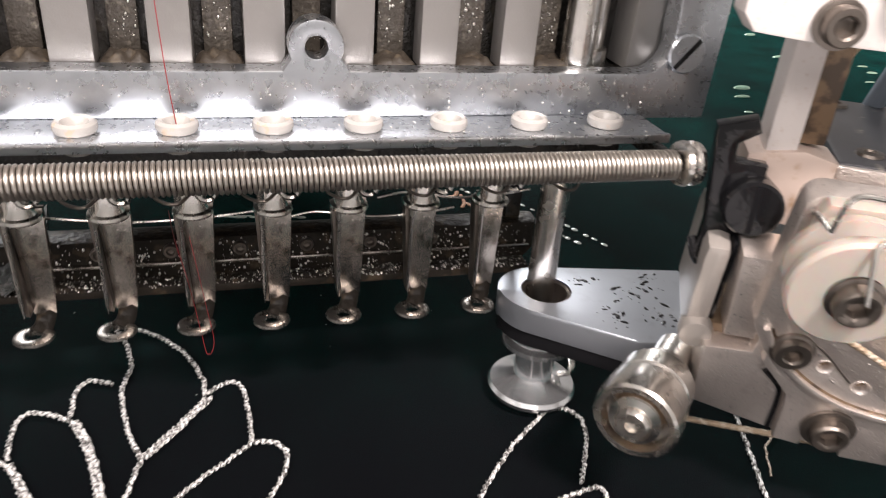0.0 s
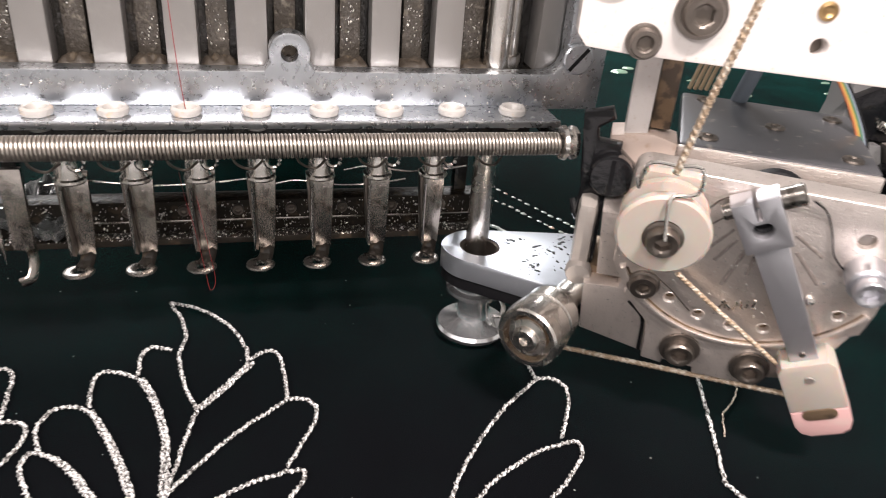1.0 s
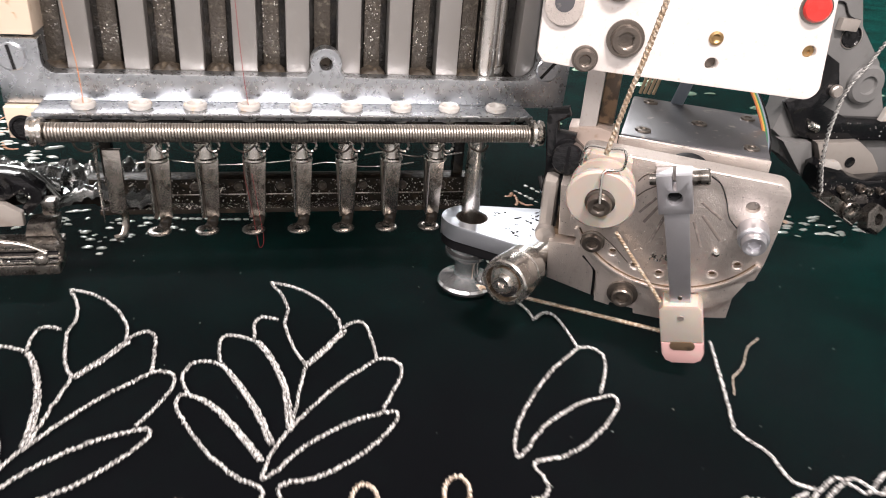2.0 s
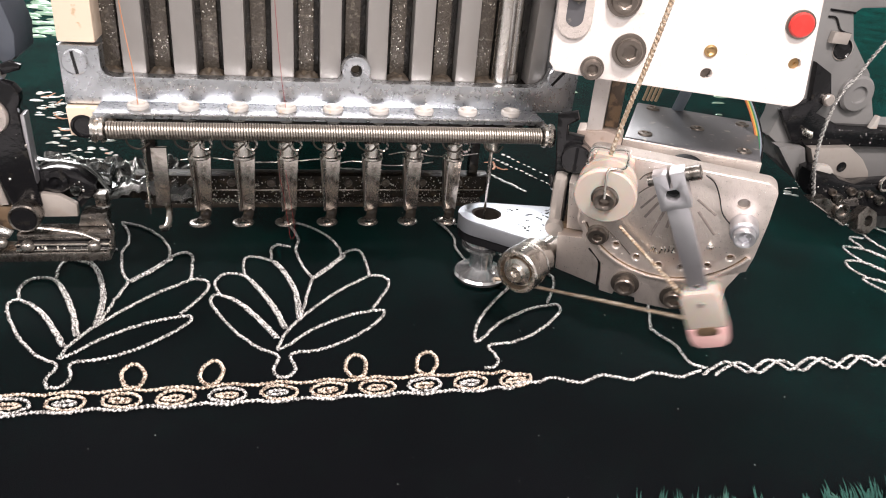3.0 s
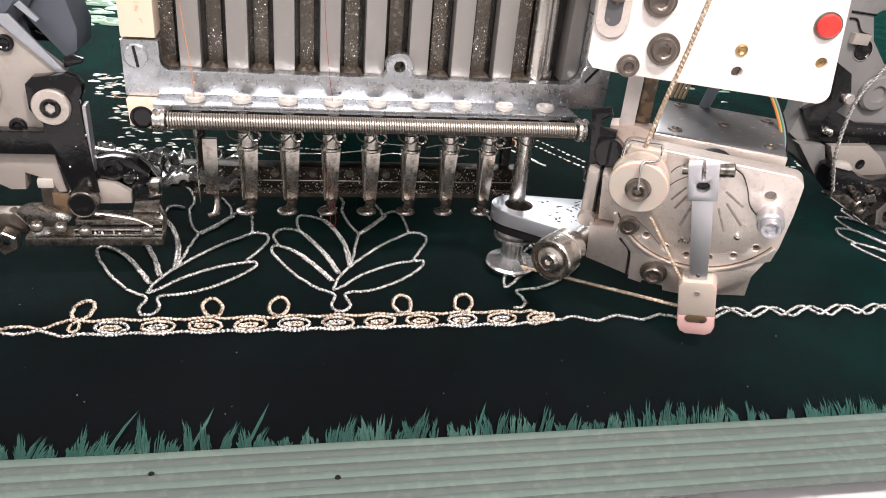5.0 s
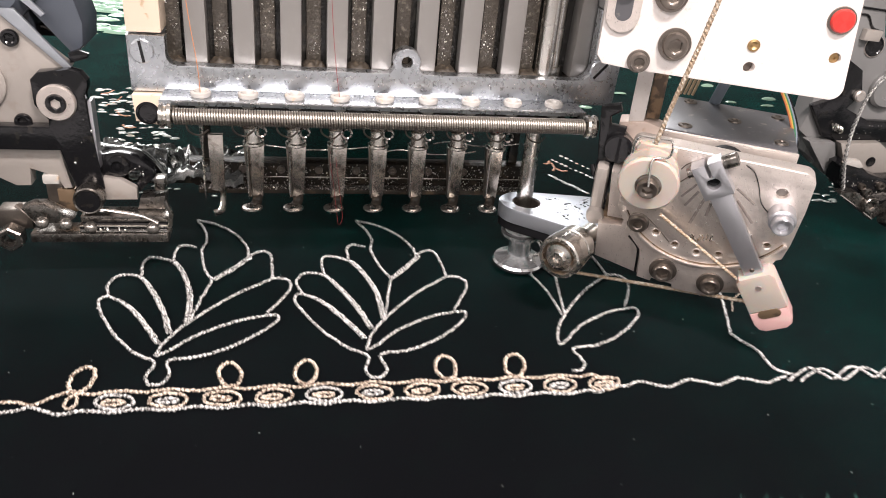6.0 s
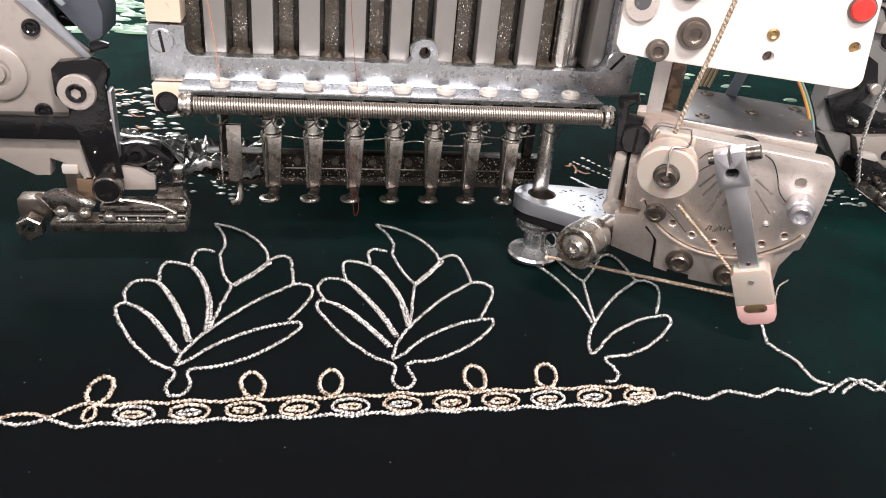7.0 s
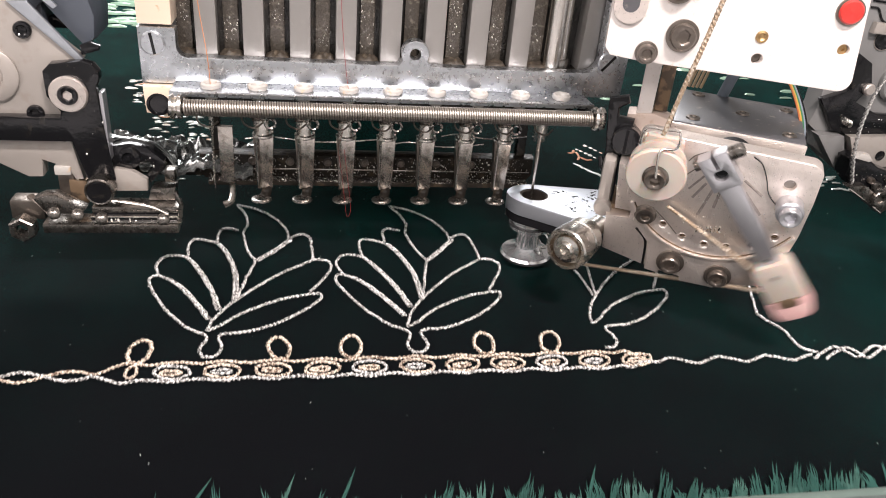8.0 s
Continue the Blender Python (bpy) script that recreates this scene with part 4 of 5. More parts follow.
dial_bolt(-20.4, -11.9, -0.9, 3.5, 3.4, 1.6, BOLT, 4.3)
dial("nylon_block", prism([(-26.5, -3), (-13, -3), (-13.5, 7.6), (-15.5, 9), (-25.5, 9), (-26.5, 7)], -3.2, -0.1, 0.8), NYLON)
wire = [(-27.5, -12, 10.2), (-26.4, -12, 16.2), (-21, -12, 16.6), (-16.4, -12, 16.6), (-16.0, -12, 11.0), (-20.6, -12.6, 9.6), (-20.9, -14.5, 6), (-20.4, -16.5, 1.4)]
dial("wire_guide", sweep(curve(wire, 0.5), 0.4, sides=8), STEEL, "bent steel wire guide")
dial("wire_post", sweep(curve([(-27.5, -12, 10.2), (-27.6, -6, 8.6), (-27, -1, 6)], 0.5), 0.5, sides=8), STEEL)

# Motor box and cover behind the plate
COVER = Matrix.Translation((64.5, -33.5, 0)) @ Matrix.Rotation(radians(-29), 4, "Z")
for name, bm, mat, label in (
    ("motor_box", block(-21, 21, -20, 22, 40, 74.8, 1.2), GREYCAST, "grey cast motor box"),
    ("box_cover", block(-22.5, 22.5, -21.5, 24, 75, 79, 1.0), DARKBOX, "dark glossy cover plate"),
    ("cover_edge", block(-22.7, 22.7, -22.6, -21.4, 74.6, 78.5, 0.4), ALU, "bright cover edge"),
):
    bm.transform(COVER)
    part(name, bm, mat, cording_device, label)
for u, y in ((-16, -15), (1, 2), (17, -15), (17, 17), (-16, 18)):
    part("cover_screw", lathe([(2.6, 0), (2.4, 0.6), (1.3, 0.7), (1.1, 0.3), (0.001, 0.3)], 20, m=COVER @ at_mm(u, y, 78.95)), BOLT, cording_device)

# Upright slide and black catch lever
SLIDE = Matrix.Translation((21, -36, 0)) @ Matrix.Rotation(radians(-26), 4, "Z")
for name, bm, mat, label in (
    ("slide_column", block(1.4, 6.8, 0, 9, 79.2, 128, 0.5), WHITE, "rust-dusted upright slide"),
    ("slide_foot", prism([(-1.5, 66), (14, 66), (14, 79), (8, 80.5), (-1.5, 79)], -1, 9, 0.7), RUSTY, ""),
    ("slide_rail", block(7.0, 11.8, 2.5, 9, 80.8, 128, 0.5), BROWN, "brown oiled slide rail"),
):
    bm.transform(SLIDE)
    part(name, bm, mat, cording_device, label)
bm = prism([(-8.5, 84.5), (-2, 86.5), (-1, 84), (-4.5, 81.5), (-4, 78.5), (1.5, 78.2), (1.5, 76.4), (5.5, 73), (6, 67), (3, 63.5), (-3, 64), (-4.5, 58), (-7, 58.5), (-6.6, 66), (-7.5, 74)], -5.4, -1.4, 0.7)
bm.transform(SLIDE)
lever = part("black_lever", bm, BLACK, cording_device, "black catch lever")
part("lever_screw", lathe([(5.0, 0), (5.2, 0.5), (5.2, 3.2), (4.7, 3.8), (0.001, 3.8)], 30, m=SLIDE @ at_mm(0.2, -5.3, 71.2, FRONT)), BLACK, lever)
part("screw_slot", block(-0.5, 0.5, -0.1, 0.1, -4.4, 4.4, 0, m=SLIDE @ at_mm(0.2, -9.15, 71.2)), RUBBER, lever)
part("lever_spring", sweep([SLIDE @ p for p in curve([(-8, -3, 62), (-6, -5, 58), (-4, -4, 61), (-4.5, -3, 65)], 0.6)], 0.9, sides=8), BLACK, lever)

# White mounting plate above
dev("mount_plate", prism([(-43.5, 106)] + [(-41.5, 103.4), (-33, 102.6)] + arc(29.6, 104.3, 4, -84, 5, 7) + [(30.4, 135), (24, 200), (-43.5, 200)], 6.0, 12, 0.6, holes=[(3.6, 107.4, 1.7), (28, 113.1, 1.7)]), WHITE, "white painted steel mounting plate")
dev("hole_shadow", block(1.6, 5.6, 9.5, 11, 105.4, 109.4, 0), BOLT)
dev("brass_plug", lathe([(1.6, 0), (1.5, 0.6), (0.5, 0.7), (0.4, 0.2), (0.001, 0.2)], 16, m=at_mm(28, 8.0, 113.1, FRONT)), BRASS)
dev("brass_plug", lathe([(1.8, -0.5), (1.9, 0.4), (1.2, 0.6), (0.5, 0.2), (0.001, 0.2)], 18, m=at_mm(3.2, 6.0, 114.4, FRONT)), BRASS)
dev("red_button", lathe([(3.5, 0), (3.6, 1.2), (3.1, 1.9), (0.001, 2.3)], 28, m=at_mm(26.4, 6.0, 124.5, FRONT)), RED, "round red push button")
dev("button_collar", lathe([(3.6, 0), (4.2, 0), (4.1, 0.6), (3.6, 0.7)], 28, m=at_mm(26.4, 6.0, 124.5, FRONT)), BOLT)
dev_bolt(-30.4, 5.9, 105.6, 2.9, 3.2, 1.4, BOLT, 3.6)
dev_bolt(-20.5, 5.9, 112, 4.0, 3.4, 1.9, BOLT, 5.1)
dev_bolt(-24.5, 5.9, 126.5, 4.0, 3.4, 1.9, BOLT, 5.1)
dev("slot_plate", prism(arc(-38, 131, 5.2, 0, 180, 12) + arc(-38, 119, 5.2, 180, 360, 12), 4.6, 5.9, 0.4), ALU)
dev("plate_slot", prism(arc(-38, 129, 2.6, 0, 180, 10) + arc(-38, 120, 2.6, 180, 360, 10), 4.3, 4.8, 0.2), DARKBOX)
dev_bolt(-38, 4.5, 128.4, 3.6, 2.4, 1.7)

for n, (mat, off) in enumerate(((WIREORANGE, 0), (WIREYELLOW, 1.1), (WIREGREEN, 2.2), (WIREBLUE, 3.4), (BLACK, 4.8))):
    dev("cable", sweep(curve([(15 + off * 0.5, 62, 103), (25 + off * 0.5, 57, 96), (32.5 + off * 0.5, 49, 85), (35.5 + off * 0.5, 41, 73), (33.5 + off * 0.5, 41, 56)], 1.2), 0.36, sides=8), mat, "thin coloured signal cable")
for n in range(4):
    dev("cable", sweep(curve([(-2 + n * 1.6, 74, 79), (0 + n * 1.6, 70, 90), (6 + n * 1.4, 66, 97), (14 + n, 62, 103)], 1.2), 0.6, sides=8), WIRETAN, "tan signal cable")
dev("cable_sheath", sweep(curve([(10, 66, 78), (13, 64, 92), (17, 62, 108)], 1.2), 2.2, sides=12), WIREBLUE, "grey-blue cable sheath")

# Swinging arm, turning on its pivot in the plane of the dial
swing_arm = thing("swing_arm", "steel swing arm with a cream and pink nylon cord eye", "swing arm")
clamp = part("arm_clamp", prism([(-4.9, -5.6), (4.9, -5.6), (4.9, 7.6), (0.5, 7.6), (0.5, 2.4), (-0.5, 2.4), (-0.5, 7.6), (-4.9, 7.6)], -5.5, -0.2, 0.5, holes=[(0, 0, 2.1)]), ARMSTEEL, swing_arm, "split steel clamp")
part("pivot_pin", lathe([(2.0, 0), (2.0, 3.0), (1.7, 3.3), (0.001, 3.3)], 20, m=at_mm(0, -0.2, 0, FRONT)), BLACK, clamp)
part("clamp_bolt", lathe([(2.3, 0), (2.4, 0.4), (2.4, 4.4), (2, 4.8), (1.1, 4.8), (1.0, 3), (0.001, 3)], 20, m=at_mm(4.9, -2.8, 5.2, pose(0, 0, 0, 0, 90, 0)), hexed=(5,)), OILSTEEL, clamp)
part("clamp_nut", lathe([(1.8, 0), (1.8, 2)], 18, m=at_mm(-6.8, -2.8, 5.2, pose(0, 0, 0, 0, 90, 0))), OILSTEEL, clamp)
part("arm_bar", prism([(-3.1, -44), (3.1, -44), (3.8, -5.8), (-3.4, -5.8)], -4.6, -1.6, 0.4), ARMSTEEL, swing_arm, "flat grey steel arm")
part("arm_rivet", lathe([(0.8, 0), (0.7, 0.4), (0.001, 0.5)], 12, m=at_mm(0, -4.6, -38, FRONT)), BOLT, swing_arm)
part("eye_block", prism([(-6.7, -56.0), (6.7, -56.0), (6.6, -42), (5.2, -40), (-5.2, -40), (-6.6, -42)], -6.4, 1.2, 1.1), NYLON, swing_arm, "cream nylon eye block")
part("eye_tip", prism([(-6.7, -56.1), (-6.7, -61.5), (-5.8, -64), (-3.6, -65.4), (3.6, -65.4), (5.8, -64), (6.7, -61.5), (6.7, -56.1)], -6.4, 1.2, 1.1), PINK, swing_arm, "pink stained nylon tip")
part("eye_slot", prism(arc(2.2, -57.2, 1.8, -90, 90, 8) + arc(-2.2, -57.2, 1.8, 90, 270, 8), -6.6, -6.2, 0.05), BROWN, swing_arm, "worn brown eye slot")
part("block_screw", lathe([(1.1, 0), (1.0, 0.3), (0.001, 0.2)], 12, m=at_mm(0, -6.4, -45, FRONT)), STAMPED, swing_arm)

# Cords: feed from above, guide to eye, taut run from eye to spool
feed_cord = thing("feed_cord", "golden metallic cord running down to the wire guide", "cord")
part("cord_strand", sweep(curve([(23, -96, 190), (19.6, -81, 124), (17.8, -75, 100), (16.6, -71.5, 84)], 0.7), 0.85, 0.66, 3.0), FEED, feed_cord, crease=80)
EYE_DOWN = 56.0
taut_cord = part("taut_cord", sweep([Vector((q * 0.6 - 50, 0, 0)) for q in range(144)], 0.85, 0.6, 3.2), FEED, crease=80)
tagged(taut_cord, "taut golden cord between the swing arm and the spool", "cord")
dial_cord = part("dial_cord", sweep([Vector((0, 0, -q * 0.6)) for q in range(64)], 0.75, 0.5, 2.6), FEED, crease=80)
tagged(dial_cord, "thin twisted cord from the wheel to the swing arm", "cord")


# ---- neighbouring heads ----
def neighbour_left():
    root = thing("neighbour_device", "grey and black cording attachment of the next head", "cording device")
    part("body_plate", prism([(-260, 44), (-206, 52), (-183, 54), (-180, 70), (-173.2, 80.2), (-190.8, 96), (-193, 99.5), (-194, 150), (-260, 150)], 1, 9, 0.8), LIGHTCAST, root, "speckled grey body plate")
    part("lower_plate", prism([(-260, 38), (-208.8, 41.8), (-197.4, 35.3), (-192.3, 35.4), (-191.5, 42.2), (-183, 39), (-181, 34.5), (-177.9, 34.5), (-180.3, 49.8), (-260, 49.8)], 0, 7, 0.6), LIGHTCAST, root, "notched warm grey plate")
    arm = [(-185.2, 77.2), (-182.5, 80.0), (-171.9, 81.3), (-168.4, 80.2), (-166.5, 77.5), (-166.6, 74.9), (-168.0, 71.9), (-167.2, 58), (-165.6, 36), (-169, 32), (-175.6, 36.3), (-179.1, 51.1), (-260, 51), (-260, 59.6), (-181.7, 60.3), (-181.3, 62.7), (-185.2, 68.2)]
    part("black_arm", prism(arm, -4, 1.0, 0.8), BLACK, root, "glossy black crank arm")
    # Pale steel strip gives the highlight along the arm's right edge
    part("arm_edge_highlight", block(-167.6, -166.2, -3.6, 2.2, 40, 70, 0.5, m=at_mm(0, 0, 0)), ARMSTEEL, root)
    washer = part("washer", lathe([(3.6, 0), (6.4, 0), (6.6, 1.4), (6.1, 2.2), (3.6, 2.2)], 30, m=at_mm(-177.2, -4, 69.6, FRONT)), ALU, root, "bright steel washer")
    part("socket_bolt", socket_bolt(3.5, 3.0, 1.7), BLACK, washer, at=Matrix.Translation((-0.1772, -0.0042, 0.0696)) @ FRONT)
    knob = part("knob", lathe([(5.0, 0), (5.3, 0.5), (5.3, 6), (4.8, 6.6), (4.4, 6.4), (0.001, 6.2)], 30, m=at_mm(-170.5, -3.5, 33.6, FRONT)), OILSTEEL, root, "round dark knob")
    part("knob_face", lathe([(4.3, 6.5), (4.2, 6.8), (0.001, 6.8)], 30, m=at_mm(-170.5, -3.5, 33.6, FRONT)), BLACK, knob)
    part("disc", lathe([(9.8, 0), (10, 1.2), (9.4, 1.6), (5, 1.6), (4.6, 0.6), (3.4, 0.8), (3.2, 2.6), (0.001, 2.6)], 36, m=at_mm(-204.3, 1, 74.2, FRONT)), LIGHTCAST, root)
    for sx, sz in ((-190.5, 90.4), (-191, 60.5)):
        part("socket_bolt", socket_bolt(3.0, 1.8, 1.5), BLACK, root, at=Matrix.Translation((sx * MM, 1.0 * MM, sz * MM)) @ FRONT)
    part("motor", lathe([(28, 0), (30, 2), (30, 40), (26, 44)], 36, m=at_mm(-208, 46, 118, FRONT)), DUSTYGREY, root, "charcoal round motor housing")
    part("motor_rib", block(-196, -186, 10, 40, 88, 128, 1.5), DUSTYGREY, root)
    part("motor_clip", block(-186, -178, 14, 20, 88, 92, 0.8), BLACK, root)
    # clamp foot near the cloth
    part("foot_rail", block(-191, -142.5, -14, -4, 18.6, 22.2, 0.6), OILSTEEL, root, "flat steel clamp rail")
    part("rail_groove", block(-174, -143, -12.5, -4, 22.4, 25.0, 0.4), BLACK, root)
    part("rail_strip", block(-174, -142.6, -13.4, -12.4, 22.6, 23.2, 0.2), STEEL, root, "bright rail edge")
    part("rail_strip", block(-174, -142.6, -13.0, -11.8, 24.4, 25.0, 0.2), STEEL, root, "bright rail edge")
    part("rail_top", block(-174, -142.5, -10, -1, 25.2, 27.6, 0.6), OILSTEEL, root)
    part("rail_end", prism([(-143.4, 22), (-141.6, 22), (-140.4, 29.6), (-142.4, 35), (-143.6, 34.4), (-142, 29.4)], -12, -10.4, 0.4), OILSTEEL, root)
    body = [(-168.8, 47.5), (-160.7, 49), (-153.8, 47.5), (-148.2, 42.3), (-148.4, 38.8), (-154.1, 32.8), (-155.2, 36.4), (-152.4, 39.4), (-154.2, 42.4), (-158.5, 39.6), (-169, 28.4)]
    part("clamp_body", prism(body, 0.5, 8, 0.8), BLACK, root, "glossy black clamp with a hooked jaw")
    part("clamp_plate", prism([(-168.0, 38.6), (-165.8, 40.2), (-159.9, 39.5), (-154.4, 35.8), (-154.6, 31.1), (-166, 30.9)], -2.6, 0.3, 0.4), LIGHTCAST, root)
    part("clamp_block", block(-148, -144, -3, 3, 35, 40, 0.8), OILSTEEL, root)
    part("clamp_wedge", prism([(-153.2, 32.4), (-144, 33.4), (-144.6, 27.8), (-154.6, 27.8)], -4, 4, 0.5), OILSTEEL, root)
    part("side_block", block(-184, -177.5, 1, 10, 24, 33.6, 0.6), BROWN, root)
    part("side_post", block(-188, -182, 2, 10, 27, 36, 0.6), BOLT, root)
    part("pale_cap", block(-188, -182, -1, 6, 36.3, 40, 0.9), CERAMIC, root)
    part("round_boss", lathe([(3.8, 0), (4.0, 1.6), (2.4, 2.2), (2.2, 1.4), (0.9, 1.4), (0.8, 2.4), (0.001, 2.4)], 26, m=at_mm(-160.6, 0.4, 44, FRONT)), BLACK, root)
    for sx, sz in ((-186.5, 26.2), (-178.4, 25.6), (-170.0, 24.2), (-147.9, 24)):
        part("rail_screw", lathe([(2.4, 0), (2.3, 0.7), (1.4, 1.5), (0.001, 1.8)], 20), OILSTEEL, root, at=Matrix.Translation((sx * MM, -12.6 * MM, sz * MM)) @ pose(0, 0, 0, 50, 0, 0))
    part("bent_spring", sweep(curve([(-166, -10, 30.5), (-160, -12, 30.6), (-152, -12, 29), (-146, -12, 26)], 0.8), 0.8, 0.5, sides=8), STEEL, root)
    part("rail_finger", prism([(-193.2, 31.4), (-190, 33), (-185.4, 33.2), (-175.6, 27.4), (-178, 25.4), (-189.4, 25.6)], -12, -6, 0.8), OILSTEEL, root)
    part("oil_stroke", sweep(curve([(-196, -6, 30), (-192, -9, 29), (-188, -11, 25.5)], 0.8), 1.6, 1.0, sides=8), BOLT, root)
    part("hex_nut", lathe([(2.4, 0), (5.0, 0), (5.0, 5), (4.4, 5.6), (2.6, 5.6), (2.4, 5), (2.4, 0)], 24, m=at_mm(-199, -7, 18.7, FRONT), hexed=(1, 2, 3)), OILSTEEL, root)
    part("nut_stem", block(-204, -192, -6, 2, 20, 28, 1), BOLT, root)
    part("oily_web", crumple(None, -172, -146, 14, 28, 42, 4, 9), FILM, root, crease=80)
    part("web_rest", block(-168, -150, 16, 26, 30, 38, 1.0), OILY, root)
    # Highlight along the clamp's top edge, built as a bright strip
    part("clamp_highlight", sweep(curve([(-172, 9, 54), (-168, 9, 49), (-156, 8.5, 47.4), (-150, 8.5, 43.6), (-145, 8.5, 36)], 0.7), 1.5, 0.7, sides=8), FILM, root, "bright strip for the highlight on the clamp's greasy top edge")
    # Bluish metal strip carries the blue light on the plate's bevel
    part("plate_edge", prism([(-194, 100.2), (-187.5, 100.4), (-171, 80.2), (-173.6, 79.9), (-191, 97.2)], -0.6, 0.9, 0.3), RINGPLATE, root, "bevelled plate edge with blue light put into its colour")
    part("housing_flap", prism([(-194, 101), (-187, 99.4), (-173.5, 82.5), (-169.5, 86), (-168.6, 94), (-171, 104), (-178, 122), (-194, 128)], 9.2, 32, 2.0), DUSTYGREY, root, "charcoal moulded housing")
    part("housing_rib", prism([(-186, 103), (-180, 97.5), (-178.6, 98.6), (-184, 104.6)], 1.8, 3.2, 0.3), RINGPLATE, root)
    part("oil_lug", prism([(-173, 81.6), (-167, 83.6), (-166.4, 85.4), (-170, 86.6), (-173.4, 85.2)], 2, 5, 0.9), BLACK, root)
    wet = bmesh.new()
    for k in range(45):
        u, r = rng.random(), 0.12 + 0.45 * rng.random() ** 4
        if k % 3 == 0:
            place = (-180 + 14 * u, -4.05, 36 + 40 * rng.random())
            if place[0] < -181 + (76 - place[2]) * 0.22:
                continue
        elif k % 3 == 1:
            place = (-168 + 18 * u, 0.45, 40 + 7 * rng.random())
        else:
            place = (-172 + 28 * u, -12.55, 22.6 + 2 * rng.random())
        dome(wet, at_mm(*place, FRONT) @ Matrix.Diagonal((r, r * rng.uniform(0.8, 1.8), r * 0.7, 1)), 6)
    tagged(part("oil_drop_rest", wet, DROPLET, root, "oil droplets in bright metal for the glints", crease=80), kind="stuff")
    part("post", block(-262, -236, 2, 30, -0.3, 60, 1), GREYCAST, root)


def neighbour_right():
    root = thing("neighbour_machine", "dark oily machine head standing beside the cording device", "machine head")
    plate = [(146, 200), (146, 62), (143.9, 53.4), (149.8, 49.3), (150.5, 42.1), (162.6, 33.3), (172.5, 27.3), (250, 27), (250, 60), (199, 60), (187, 84.4), (172.8, 99.5), (168.6, 110.5), (172, 113), (250, 118), (250, 200)]
    part("housing", prism(plate, 34, 46, 1.0), GREYCAST, root, "speckled grey cast side plate")
    # Black sheet before the plate, stands in for a dark gap
    part("dark_gap_sheet", prism([(154.9, 89.4), (163.9, 84.6), (167.7, 74.1), (162.5, 66), (175.6, 60.6), (203, 59.7), (240, 59.7), (240, 49.6), (164.3, 49.7), (154.5, 51.9), (143.7, 66.8), (157.5, 72)], 30, 33.8, 0.8), BLACK, root, "black sheet standing in for the dark gap in the plate")
    part("plate_hole", lathe([(4.4, 0), (4.8, 0.5), (4.2, 0.8), (3.6, 0.3), (0.001, 0.2)], 28, m=at_mm(168.2, 33.9, 95, FRONT)), BLACK, root)
    part("hole_rim", lathe([(4.5, 0), (5.0, 0), (4.9, 0.5), (4.5, 0.6), (4.5, 0)], 28, m=at_mm(168.4, 33.9, 94.8, FRONT)), ALU, root)
    part("pin", lathe([(2.7, 0), (2.8, 2.6), (2.2, 3.4), (0.001, 3.4)], 22, m=at_mm(165.8, 31, 72.7, FRONT)), ALU, root, "bright round pin")
    part("clip", prism([(159, 98), (167.4, 97.6), (168, 102.4), (159.4, 103)], 30.4, 33.8, 0.6), LIGHTCAST, root, "small grey clip")
    for pts in ([(156, 33.6, 109), (160, 33.6, 108.4), (164, 33.6, 103.4), (170, 33.6, 101.6)], [(156, 33.6, 112), (164, 33.6, 111.4), (169, 33.6, 111)]):
        part("plate_seam", sweep(curve(pts, 0.8), 0.5, 0.5, sides=6), BLACK, root)
    part("coil", sweep([Vector((157.4 + 0.115 * q, 28.6 + 1.5 * math.cos(q * 0.6), 57.6 - 0.04 * q + 1.5 * math.sin(q * 0.6))) for q in range(46)], 0.45, sides=6), STEEL, root, "small bright coil spring")
    part("boss", lathe([(8.5, 0), (8.8, 2), (7.6, 3.4), (4.2, 3.6), (3.8, 2.2), (0.001, 2.2)], 30, m=at_mm(182, 33.9, 75, FRONT)), GREYCAST, root)
    part("pale_tab", prism([(191.6, 59.9), (195, 59.9), (194.6, 66), (193.4, 66)], 27, 29.8, 0.3), CERAMIC, root)
    part("lower_plate", prism([(145.6, 50.6), (160.2, 49.9), (167.6, 30.1), (160, 34)], 27, 33.6, 0.7), GREYCAST, root, "dark grey lower plate")
    part("lower_cover", prism([(161.6, 50.4), (183.1, 51.1), (192, 45), (197.2, 38.9), (198.6, 35.4), (176.5, 35.3), (167, 40)], 25, 29.8, 0.7), LIGHTCAST, root, "brownish grey cover plate")
    part("cover_hole", lathe([(2.3, 0), (2.5, 0.4), (1.6, 0.2), (0.001, 0.1)], 20, m=at_mm(181, 25, 41.5, FRONT)), BLACK, root)
    part("foot_arm", prism([(157.4, 43), (161, 44.6), (168, 43), (174, 39.3), (184, 36), (206, 37), (250, 40), (250, 18), (196, 20), (176.3, 26), (164, 29), (158.6, 34)], 15, 24.8, 1), BLACK, root, "oily black foot arm")
    part("pale_cap", prism([(158.2, 44.4), (160.4, 46.8), (165, 46.4), (168, 43.4), (166, 42.6)], 12.6, 17, 0.8), CERAMIC, root, "pale wet cap")
    part("foot_bar", prism([(157, 31.4), (165.4, 32.4), (184.4, 22.0), (179, 17.4)], 9, 15, 0.6), OILSTEEL, root, "slanted dark steel bar")
    part("foot_edge", sweep(curve([(157.5, 8.8, 30.6), (168, 8.8, 24.6), (179, 8.8, 18.0)], 0.8), 0.5, sides=6), STEEL, root)
    part("socket_bolt", socket_bolt(4.0, 2.4, 2.0), OILSTEEL, root, at=Matrix.Translation((0.1745, 0.009, 0.0262)) @ FRONT)
